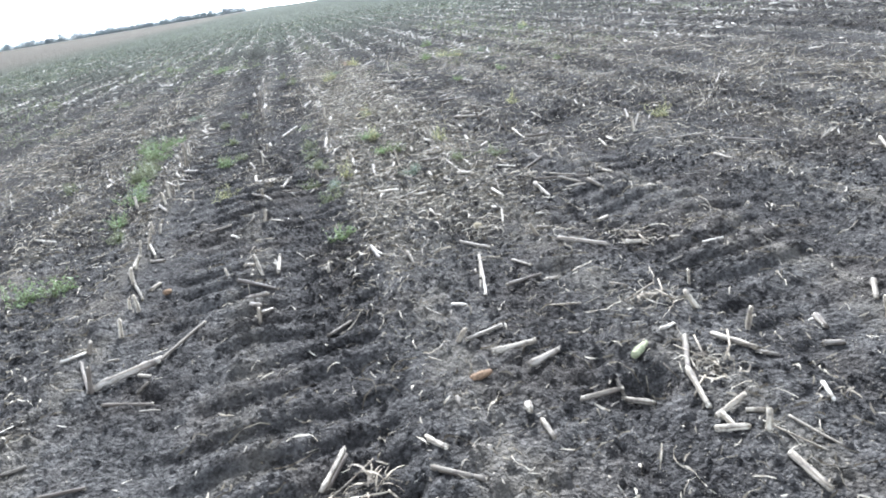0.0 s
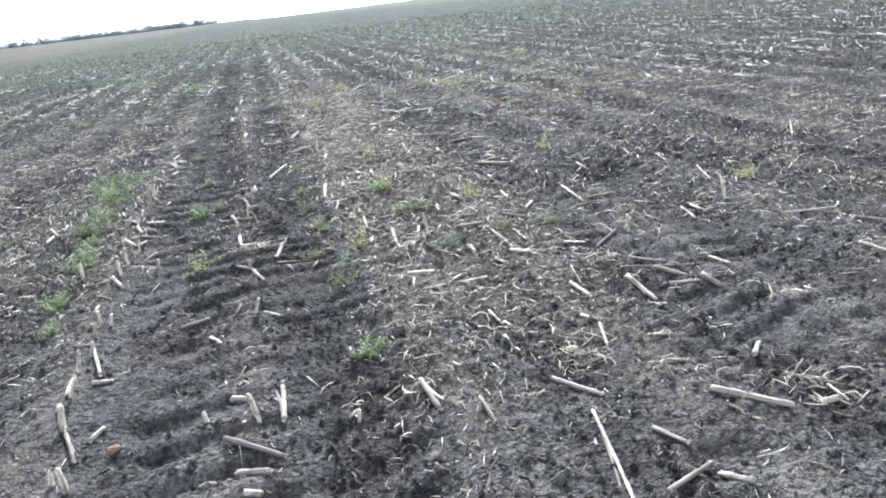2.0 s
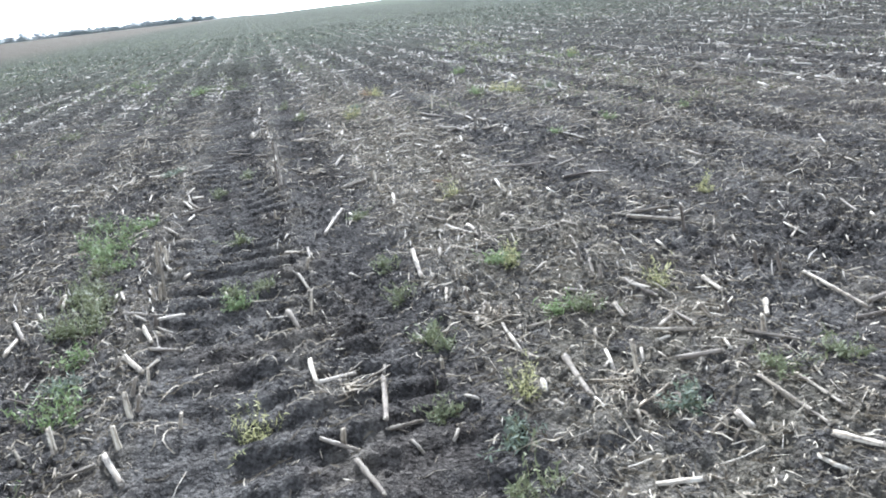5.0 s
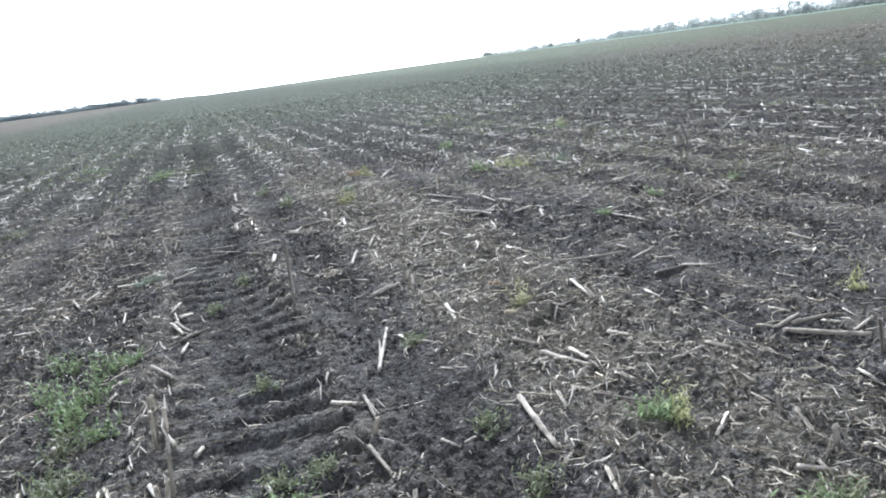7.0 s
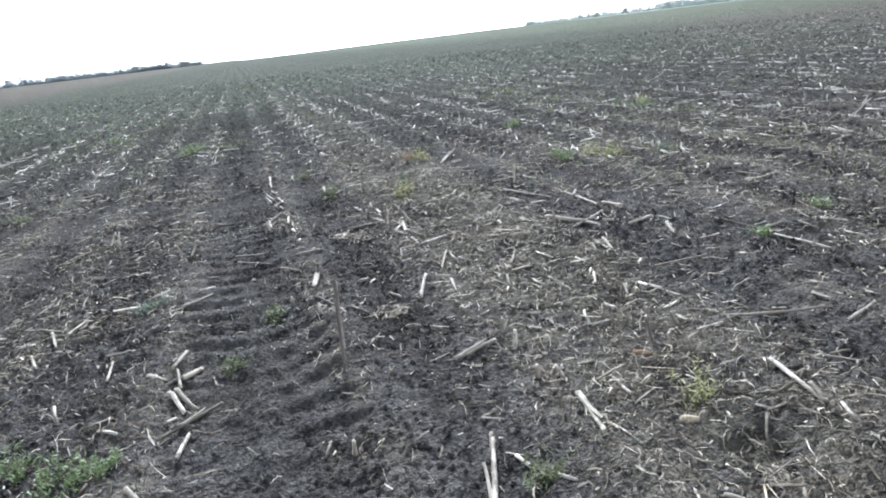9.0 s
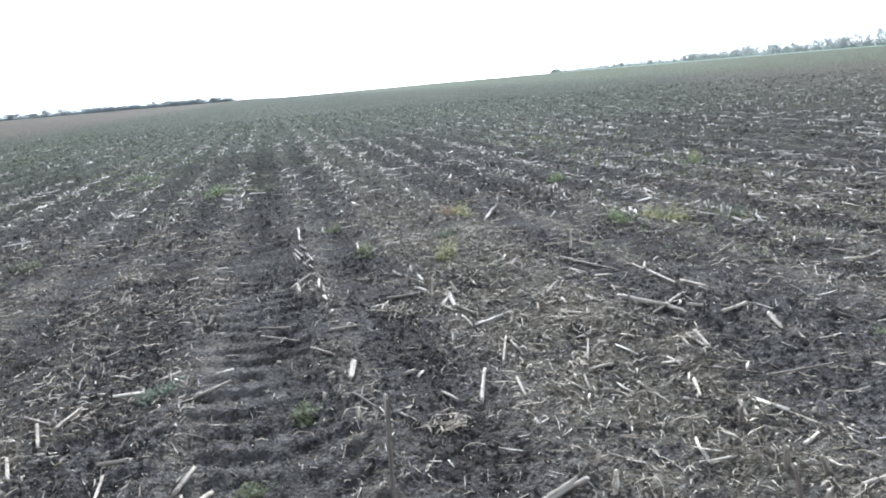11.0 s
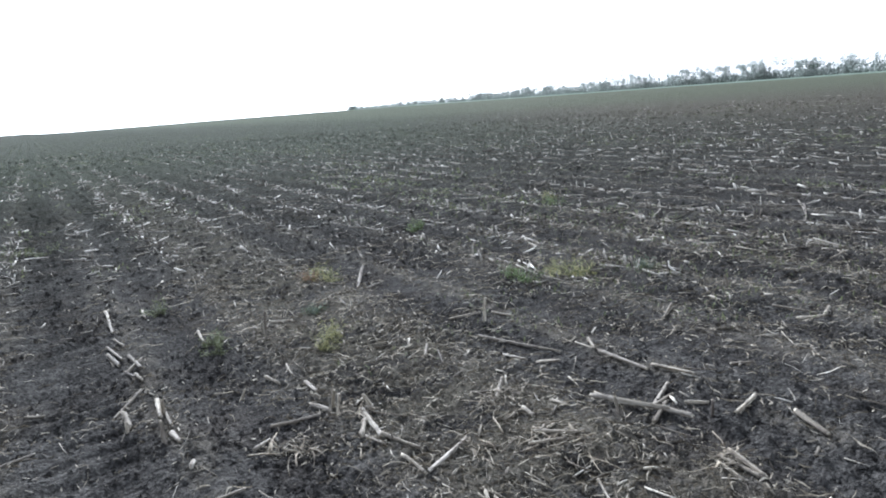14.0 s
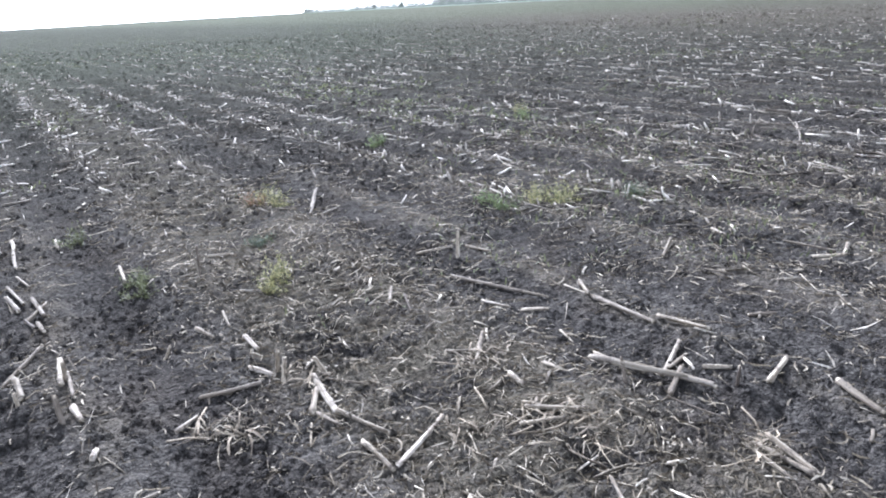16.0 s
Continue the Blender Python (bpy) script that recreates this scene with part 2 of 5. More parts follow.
def value_noise(x, y, seed):
    ix, iy = np.floor(x).astype(np.int64), np.floor(y).astype(np.int64)
    fx, fy = x - ix, y - iy
    fx, fy = fx * fx * (3 - 2 * fx), fy * fy * (3 - 2 * fy)
    a = hash2(ix, iy, seed) * (1 - fx) + hash2(ix + 1, iy, seed) * fx
    b = hash2(ix, iy + 1, seed) * (1 - fx) + hash2(ix + 1, iy + 1, seed) * fx
    return a * (1 - fy) + b * fy


def step(v, lo, hi):
    f = np.clip((v - lo) / (hi - lo), 0, 1)
    return f * f * (3 - 2 * f)


# hollows where plants were torn out: x, y, half width, depth
PITS = ((1.21, 1.74, 0.10, 0.07), (1.30, 2.67, 0.12, 0.05), (0.40, 1.62, 0.09, 0.05), (1.98, 2.18, 0.05, 0.03), (-0.05, 4.92, 0.08, 0.04),
        (1.75, 4.36, 0.10, 0.04), (0.52, 5.70, 0.06, 0.03), (1.10, 7.24, 0.12, 0.05), (1.03, 7.50, 0.05, 0.04), (1.21, 9.46, 0.10, 0.05), (3.27, 10.05, 0.22, 0.04))


def clumps(x, y, cell, seed):
    """Rounded lumps of uneven size, one to a cell: 0 between them, up to 1 on top."""
    ix, iy = np.floor(x / cell).astype(np.int64), np.floor(y / cell).astype(np.int64)
    top = np.zeros_like(x)
    for ox in (-1, 0, 1):
        for oy in (-1, 0, 1):
            cx, cy = ix + ox, iy + oy
            wide = cell * (0.46 + 0.26 * hash2(cx, cy, seed + 2))
            dx = x - (cx + 0.5 + 0.42 * hash2(cx, cy, seed)) * cell
            dy = y - (cy + 0.5 + 0.42 * hash2(cx, cy, seed + 1)) * cell
            lean = 0.35 * hash2(cx, cy, seed + 3)
            f = 1 - (dx * dx + dy * dy + lean * dx * dy * 2) / (wide * wide)
            top = np.maximum(top, np.sqrt(np.clip(f, 0, 1)) * (0.62 + 0.38 * hash2(cx, cy, seed + 4)))
    return top


def tracks(x, y):
    """The wheel tracks: place across each, half width, slant of the tread bars, depth and share along the field."""
    sway = 0.035 * value_noise(x * 0 + 3.3, y / 1.7, 7)
    drift = step(y, 4.3, 6.8)
    return ((x + 0.50 + 0.12 * step(y, 5.5, 8.5) - sway, 0.22, 0.04, 0.030, 0.30 + 0.70 * step(y, 4.2, 6.0)),
            (x - 0.08 + 0.26 * drift + 0.13 * step(y, 8.3, 9.8) - sway, 0.52 - 0.34 * drift - 0.05 * step(y, 8.3, 9.8), -0.08, 0.036, 1 - 0.3 * step(y, 8.5, 10.0)),
            (x - 2.02 - sway, 0.36, -0.16, 0.030, 1 - 0.6 * step(y, 3.6, 5.0)),
            (x + 3.0 - sway, 0.28, 0.3, 0.018, 1.0))


def soil(x, y):
    """The height of the soil: rows, wheel tracks with tread bars, and clods."""
    x, y = np.asarray(x, float), np.asarray(y, float)
    far = 1 - step(np.hypot(x, y - 6), 16, 45)
    z = 0.016 * value_noise(x / 0.55, y / 0.8, 1) + 0.013 * np.cos((x - ROW0) / ROW * 2 * np.pi)
    rough = 0.75 + 0.45 * value_noise(x / 0.9, y / 0.9, 9)
    d = 0.012 * value_noise(x / 0.16, y / 0.16, 2) + 0.034 * clumps(x, y, 0.085, 3) * step(value_noise(x / 0.4, y / 0.4, 37), -0.5, 0.5)
    d = d + 0.019 * clumps(x, y, 0.043, 71) + 0.006 * value_noise(x / 0.026, y / 0.026, 5) - 0.016
    for u, half, slant, depth, share in tracks(x, y):
        edge = half * (1 + 0.18 * value_noise(x / 0.13, y / 0.13, 15))
        inside = (1 - step(np.abs(u), edge * 0.72, edge)) * far * share
        lug = np.sin((y + slant * u + 0.05 * value_noise(x / 0.3, y / 0.3, 11)) / 0.195 * 2 * np.pi) + 0.4 * value_noise(x / 0.09, y / 0.09, 13)
        worn = 0.5 + 0.5 * step(value_noise(x / 0.28, y / 0.5, 17), -0.4, 0.4)
        rim = np.exp(-((np.abs(u) - half) / 0.06) ** 2) * far * share
        z = z + inside * (-0.9 * depth + depth * worn * step(lug, -0.7, 0.6)) + 0.007 * rim
        rough = rough * (1 - 0.35 * inside)
    # the land rises a little towards the eastern belt and falls away behind the far edge of the field
    z = z + 0.8 * step(x, 12, 190) - 0.004 * np.clip(y - 650, 0, None) * step(x, 0, 60)
    for px, py, wide, deep in PITS:
        z = z - 0.75 * deep * np.exp(-(((x - px) / wide) ** 2 + ((y - py) / (0.75 * wide)) ** 2) ** 2)
    return z + d * rough * far


def spaced(fine_lo, fine_hi, gap, mid_lo, mid_hi, wide, grow, end):
    """Places of grid lines: close in the middle stretch, wider round it, then ever wider."""
    lines = list(np.arange(mid_lo, fine_lo, wide)) + list(np.arange(fine_lo, fine_hi, gap)) + list(np.arange(fine_hi, mid_hi, wide))
    up, g = [lines[-1]], wide
    while up[-1] < end:
        g *= grow
        up.append(up[-1] + g)
    down, g = [lines[0]], wide
    while down[-1] > -end:
        g *= grow
        down.append(down[-1] - g)
    return np.array(down[:0:-1] + lines + up[1:])


def grid_mesh(name, xs, ys):
    gx, gy = np.meshgrid(xs, ys)
    gz = soil(gx, gy)
    me = bpy.data.meshes.new(name)
    n, m = len(xs), len(ys)
    me.vertices.add(n * m)
    me.vertices.foreach_set("co", np.stack([gx, gy, gz], -1).astype(np.float32).ravel())
    i = (np.arange(m - 1)[:, None] * n + np.arange(n - 1)[None, :]).ravel()
    quads = np.stack([i, i + 1, i + n + 1, i + n], -1).ravel().astype(np.int32)
    me.loops.add(len(quads))
    me.loops.foreach_set("vertex_index", quads)
    me.polygons.add(len(i))
    me.polygons.foreach_set("loop_start", np.arange(0, len(quads), 4, dtype=np.int32))
    me.update(calc_edges=True)
    me.shade_smooth()
    return me


me = grid_mesh("ground", spaced(-1.6, 3.2, 0.0155, -10.0, 16.0, 0.07, 1.16, 3000), spaced(1.3, 11.5, 0.0155, 0.0, 24.0, 0.048, 1.12, 3000))
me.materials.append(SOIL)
tagged(new("ground", me), "dark tilled soil of a harvested field with wheel tracks", "ground", kind="structure")

# ---- builders ----
rng = np.random.default_rng(5)


def part(name, me, parent, m=None, label=""):
    ob = new(name, me)
    ob.parent = parent
    if m is not None:
        ob.matrix_basis = m
    return tagged(ob, label)


def raw(name, verts, faces, material, smooth=True):
    me = bpy.data.meshes.new(name)
    me.from_pydata([tuple(v) for v in verts], [], faces)
    me.materials.append(material)
    if smooth:
        me.shade_smooth()
    return me


def tubes(starts, ends, radii, bend, sides=4):
    """Many closed, slightly bent tubes at once: vertices and faces."""
    k = len(starts)
    axis = ends - starts
    length = np.linalg.norm(axis, axis=1, keepdims=True)
    axis = axis / length
    side = np.cross(axis, np.array([0.0, 0.0, 1.0]) + 0.05 * rng.normal(size=(k, 3)))
    side /= np.linalg.norm(side, axis=1, keepdims=True)
    up = np.cross(side, axis)
    out = np.zeros((k, 3, sides, 3))
    sway = (rng.uniform(-1, 1, (k, 1)) * bend) * length
    for r, f in enumerate((0.0, 0.5, 1.0)):
        mid = starts + axis * length * f + (side * sway if r == 1 else 0)
        wide = radii[:, None] * (1.0, 0.95, 0.85)[r]
        for s in range(sides):
            a = 2 * np.pi * (s + 0.5) / sides
            cut = axis * wide * 0.5 * np.cos(a) * (1 if r == 2 else -1 if r == 0 else 0)
            out[:, r, s] = mid + wide * (np.cos(a) * side + np.sin(a) * up) + cut
    faces = []
    for i in range(k):
        b = i * 3 * sides
        for r in range(2):
            for s in range(sides):
                t = (s + 1) % sides
                faces.append((b + r * sides + s, b + r * sides + t, b + (r + 1) * sides + t, b + (r + 1) * sides + s))
        faces.append(tuple(b + s for s in reversed(range(sides))))
        faces.append(tuple(b + 2 * sides + s for s in range(sides)))
    return out.reshape(-1, 3), faces


def strips(at, length, width, curl, lift, yaw=None):
    """Many curled and twisted leaf strips."""
    k = len(at)
    yaw = rng.uniform(0, 2 * np.pi, k) if yaw is None else yaw
    d = np.stack([np.cos(yaw), np.sin(yaw), np.zeros(k)], -1)
    s = np.stack([-np.sin(yaw), np.cos(yaw), np.zeros(k)], -1)
    roll = rng.uniform(-0.8, 0.8, k)
    s = s * np.cos(roll)[:, None] + np.array([0, 0, 1.0]) * np.sin(roll)[:, None]
    rise = rng.uniform(0, 1, k) * lift
    out = np.zeros((k, 6, 3))
    bow = rng.uniform(-1, 1, k) * curl
    hump = rng.uniform(0, 1, k) * curl * 0.4
    for r, f in enumerate((-0.5, 0.0, 0.5)):
        mid = at + d * (length * f)[:, None] + s * (bow * length * (0.25 - f * f) * 4)[:, None]
        mid[:, 2] += rise * (f + 0.5) + length * hump * (0.25 - f * f) * 4
        wide = (width * (0.55, 1.0, 0.35)[r])[:, None]
        out[:, r * 2], out[:, r * 2 + 1] = mid - s * wide * 0.5, mid + s * wide * 0.5
    faces = []
    for b in range(0, 6 * k, 6):
        faces += [(b, b + 1, b + 3, b + 2), (b + 2, b + 3, b + 5, b + 4)]
    return out.reshape(-1, 3), faces


# ---- corn stalks ----
def stem_mesh(length, radius, seed, material):
    """A cut stalk along x: tapered, swollen at the nodes, grooved, a little bent, with slanting torn ends."""
    r = random.Random(seed)
    sides, rings = 9, max(6, int(length / 0.020))
    flat, kinks = r.uniform(0.62, 1.0), [(r.uniform(0.1, 0.9), r.uniform(-0.05, 0.05)) for _ in range(1 + int(length / 0.2))]
    node0, sway, turn = r.uniform(0.02, 0.10), r.uniform(-0.022, 0.022) * min(1.0, length / 0.5), r.uniform(0, 6.3)
    slant = [r.uniform(-0.9, 0.9), r.uniform(-0.9, 0.9)]
    verts, faces = [], []
    for i in range(rings):
        f = i / (rings - 1)
        x = f * length
        near = abs((x - node0 + 0.065) % 0.13 - 0.065)
        wide = radius * (1.06 - 0.18 * f) * (1 + 0.24 * math.exp(-((near / 0.008) ** 2)))
        wide *= r.uniform(0.94, 1.05)
        bow = sway * length * (0.25 - (f - 0.5) ** 2) * 4 + sum(max(0.0, f - at) * kink * length for at, kink in kinks)
        for s in range(sides):
            a = 2 * math.pi * s / sides
            groove = 1 - 0.13 * math.exp(-(((a - turn) % (2 * math.pi) - math.pi) / 0.5) ** 2) + r.uniform(-0.03, 0.03)
            end = 0 if i == 0 else 1
            off = slant[end] * radius * math.cos(a) + r.uniform(-0.9, 0.9) * radius if i in (0, rings - 1) else 0
            verts.append((x - length / 2 + off, bow + wide * groove * math.cos(a), wide * groove * math.sin(a) * flat))
    for i in range(rings - 1):
        for s in range(sides):
            t = (s + 1) % sides
            faces.append((i * sides + s, (i + 1) * sides + s, (i + 1) * sides + t, i * sides + t))
    faces += [tuple(range(sides)), tuple((rings - 1) * sides + s for s in reversed(range(sides)))]
    return raw("stem", verts, faces, material)


def pith_mesh(radius, seed):
    """The pale, ragged core that stands out of a cut end."""
    r = random.Random(seed)
    sides = 8
    verts = [(0.0, 0.8 * radius * math.cos(a * 0.785), 0.74 * radius * math.sin(a * 0.785)) for a in range(sides)]
    verts += [(0.7 * radius + r.uniform(-0.35, 0.35) * radius, 0.62 * radius * math.cos(a * 0.785), 0.58 * radius * math.sin(a * 0.785)) for a in range(sides)]
    verts.append((0.45 * radius, 0, 0))
    faces = [(s, (s + 1) % sides, sides + (s + 1) % sides, sides + s) for s in range(sides)]
    faces += [(sides + s, sides + (s + 1) % sides, 2 * sides) for s in range(sides)]
    return raw("cut_end", verts, faces, PITH)


def sheath_mesh(length, radius, seed):
    """A dry leaf sheath that has come loose from its stalk."""
    r = random.Random(seed)
    verts, faces = [], []
    for i in range(6):
        f = i / 5
        lift = radius * (1.1 + 1.6 * f * f)
        for s in (-1, 0, 1):
            verts.append((-length * 0.3 + f * length * 0.6, s * radius * (1.3 - 0.7 * f) + r.uniform(-1, 1) * 0.002 + radius * f, lift - abs(s) * radius * 0.7))
    for i in range(5):
        for s in range(2):
            b = i * 3 + s
            faces.append((b, b + 1, b + 4, b + 3))
    return raw("leaf_sheath", verts, faces, STRAW)


LENGTHS = (0.08, 0.12, 0.17, 0.23, 0.31, 0.42, 0.58, 0.80, 1.10)
SIZES = {"l": 0.0073, "L": 0.0098, "B": 0.0112, "G": 0.0165, "t": 0.0038, "d": 0.0072, "s": 0.0090, "S": 0.0105, "p": 0.0080, "D": 0.0098, "k": 0.0110}
POOL = {}
pick = random.Random(3)


def stock(length, kind):
    """Shared meshes for a stalk of about this length."""
    i = min(range(len(LENGTHS)), key=lambda q: abs(math.log(LENGTHS[q] / length)))
    key = (i, kind, pick.randrange(4))
    if key not in POOL:
        rad, seed = SIZES[kind], 100 * i + 7 * len(POOL)
        POOL[key] = (stem_mesh(LENGTHS[i], rad, seed, OLD if kind in "dDk" else BUTT if kind in "sS" else WORN if kind in "pG" or LENGTHS[i] > 0.35 or key[2] == 0 else STALK), pith_mesh(rad, seed), sheath_mesh(LENGTHS[i], rad, seed), LENGTHS[i])
    return POOL[key]


def dress(ob, base, kind, ends, sheath=0.3):
    _, pith, leaf, length = base
    if kind not in "tp":
        for sign in ends:
            part("cut_end", pith, ob, pose(sign * (length / 2 - 0.004), 0, 0, 0, 0, 0 if sign > 0 else 180), "pale pithy core")
    if length > 0.2 and pick.random() < sheath:
        part("leaf_sheath", leaf, ob, None, "loose dry leaf sheath")


SHARDS = []


def stalk(x, y, length, turn, kind):
    """A piece of corn stalk lying on the soil; the short slivers are kept for one joined mesh."""
    if length < 0.12 and kind in "ltd":
        SHARDS.append((x, y, length, turn, SIZES[kind]))
        return
    base = stock(length, kind)
    dx, dy = math.cos(radians(turn)) * length / 2, math.sin(radians(turn)) * length / 2
    f = np.linspace(-1, 1, 11)
    under = soil(x + dx * f, y + dy * f)
    slope = float(np.polyfit(f, under, 1)[0])
    z = float(np.quantile(under - slope * f, 0.92)) + SIZES[kind] * 0.75
    ob = new("corn_stalk", base[0])
    dip = math.degrees(math.atan2(2 * slope, length))
    ob.matrix_basis = pose(x, y, z, 0, -dip, turn) @ pose(0, 0, 0, pick.uniform(0, 360))
    plump = pick.uniform(0.85, 1.15)
    ob.scale = (length / base[3], plump, plump)
    size = "short" if length < 0.16 else "long" if length > 0.45 else "broken"
    look_ = {"l": "bleached corn stalk", "L": "thick bleached corn stalk", "B": "stout ivory corn stalk", "G": "very thick hollow corn stalk", "t": "thin dry corn stem", "d": "dark weathered corn stalk", "k": "thick weathered corn stalk"}[kind]
    tagged(ob, f"{size} {look_} lying on the soil", "corn stalk", "corn stalks on the field")
    dress(ob, base, kind, (-1, 1))


def stub(x, y, height, tilt, side, kind):
    """The foot of a cut corn plant, still standing in its row."""
    base = stock(height + 0.04, kind)
    ob = new("corn_stub", base[0])
    m = pose(x, y, float(soil(x, y)), 0, 0, side) @ pose(0, 0, 0, 0, tilt, 0) @ pose(0, 0, (height - 0.04) / 2, 0, -90, 0)
    ob.matrix_basis = m @ pose(0, 0, 0, pick.uniform(0, 360))
    ob.scale = ((height + 0.04) / base[3], 1, 1)
    lean = "leaning" if abs(tilt) > 12 else "upright"
    look_ = "tall thin dark corn stem" if kind == "p" else "dark weathered corn stub" if kind == "D" else "cut corn stub"
    tagged(ob, f"{lean} {look_} rooted in the soil", "corn stub", "corn stubs in rows")
    dress(ob, base, kind, (1,), 0.5)


# ---- weeds, straw heaps, cobs ----
WEEDS = {"green": (GREEN, "low green weed patch with small leaves"), "pale": (PALE, "sparse pale green weed between straw"), "blue": (BLUE, "bluish green weed rosette on soil"),
         "yellow": (YELLOW, "yellowing low weed on bare soil"), "red": (RED, "rusty brown withering weed on soil")}


def weed(x, y, radius, tint):
    """A low weed: stems that spread from a few roots, with many narrow leaves along them, thinning out to the rim."""
    mat, label = WEEDS[tint]
    radius *= 0.85
    root = new("weed", None)
    root.location = (x, y, float(soil(x, y)))
    tagged(root, label, "weed", "weeds on the field")
    roots = rng.normal(size=(max(2, int(5 + 60 * radius)), 2)) * radius * np.array([0.46, 0.42])
    k = int((15 + 150 * radius) * (1.8 if tint == "blue" else 1.3))
    pickd = roots[rng.integers(0, len(roots), k)] + rng.normal(size=(k, 2)) * 0.016
    sx, sy = pickd[:, 0], pickd[:, 1]
    sz = soil(x + sx, y + sy) - root.location.z - 0.004
    a = np.stack([sx, sy, sz], -1)
    tall = 0.13 if tint == "yellow" else 0.06 if radius < 0.06 else 0.10
    out = rng.normal(size=(k, 3)) * 0.034
    out[:, 2] = 0.012 + tall * rng.uniform(0, 1, k) ** 1.5 * (1.0 if tint != "blue" else 0.7)
    b = a + out
    tagged(part("stalklet_tuft", raw("stalklet_tuft", *tubes(a, b, np.full(k, 0.0013), 0.12, 3), STEM), root), kind="stuff")
    n = 8
    at = np.repeat(a, n, 0) + np.repeat(out, n, 0) * np.tile(np.linspace(0.2, 1.1, n), k)[:, None] + rng.normal(size=(k * n, 3)) * 0.008
    size = rng.uniform(0.008, 0.026, k * n)
    tagged(part("foliage", raw("foliage", *strips(at, size, size * rng.uniform(0.14, 0.28, k * n) * (1 if tint == "yellow" else 1.5), 0.25, 0.02), mat), root), kind="stuff")


def heap(x, y, radius):
    """A tangle of dry corn leaves and husks."""
    radius = min(radius, 0.17)
    root = new("straw_heap", None)
    root.location = (x, y, float(soil(x, y)))
    tagged(root, "tangled heap of dry corn leaves and husks on soil", "straw heap", "straw heaps on the field")
    k = int(75 * (0.5 + 3 * radius))
    px, py = rng.normal(size=k) * radius * 0.7, rng.normal(size=k) * radius * 0.55
    at = np.stack([px, py, soil(x + px, y + py) - root.location.z + rng.uniform(0.002, 0.016, k)], -1)
    tagged(part("dry_leaves", raw("dry_leaves", *strips(at, rng.uniform(0.02, 0.09, k), rng.uniform(0.002, 0.0055, k), 0.3, 0.014), CHAFF), root), kind="stuff")
    for _ in range(int(9 * (0.5 + 2.5 * radius))):
        px, py = rng.normal() * radius * 0.65, rng.normal() * radius * 0.5
        at = np.array([[px, py, float(soil(x + px, y + py)) - root.location.z + rng.uniform(0.004, 0.016)]])
        part("husk", raw("husk", *strips(at, rng.uniform(0.04, 0.09, 1), rng.uniform(0.006, 0.014, 1), 0.3, 0.02), HUSK), root)
    for _ in range(int(9 * (0.5 + 2.5 * radius))):
        px, py, yaw, ln = rng.normal() * radius * 0.65, rng.normal() * radius * 0.5, rng.uniform(0, 6.28), rng.uniform(0.05, 0.17)
        a = np.array([[px, py, float(soil(x + px, y + py)) - root.location.z + rng.uniform(0.003, 0.018)]])
        b = a + np.array([[math.cos(yaw) * ln, math.sin(yaw) * ln, rng.uniform(-0.008, 0.015)]])
        part("thin_stem", raw("thin_stem", *tubes(a, b, rng.uniform(0.002, 0.0045, 1), 0.08, 4), HUSK), root)


def blade_mesh(length, wide, bow, seed):
    """One dry husk leaf: a broad, cupped blade that rises and bends over, with a ragged tip."""
    r = random.Random(seed)
    verts, faces, rings = [], [], 7
    for i in range(rings):
        f = i / (rings - 1)
        half = wide * 0.5 * (0.45 + 1.3 * f - 1.45 * f * f) + r.uniform(-0.0008, 0.0008)
        x, z = length * (f - 0.25 * bow * f * f), length * (0.55 * f - (0.35 + 0.45 * bow) * f * f)
        for k, side in enumerate((-1, 0, 1)):
            verts.append((x, side * half + r.uniform(-0.001, 0.001), z - (0.35 * half if k == 1 else 0.0) + r.uniform(-0.0015, 0.0015)))
    for i in range(rings - 1):
        for k in range(2):
            b = i * 3 + k
            faces.append((b, b + 1, b + 4, b + 3))
    return raw("husk_leaf", verts, faces, HUSK)


BLADES = [blade_mesh(0.07 + 0.012 * q, 0.0075 + 0.0015 * (q % 4), 0.3 + 0.12 * q, 300 + q) for q in range(7)]


def husk_fan(x, y, radius):
    """The husk of an ear, its pale dry leaves spread from one base."""
    root = new("corn_husk", None)
    root.location = (x, y, float(soil(x, y)) + 0.006)
    tagged(root, "pale dry corn husk with spread leaves on soil", "corn husk", "corn husks on the field")
    first = pick.uniform(0, 360)
    for q in range(pick.randrange(9, 14)):
        leaf = part("husk_leaf", BLADES[pick.randrange(7)], root, pose(pick.gauss(0, 0.022), pick.gauss(0, 0.022), 0.002 * q, pick.uniform(-40, 40), pick.uniform(-24, 14), first + pick.gauss(0, 80)))
        leaf.scale = (radius / 0.09 * pick.uniform(0.7, 1.15),) * 3


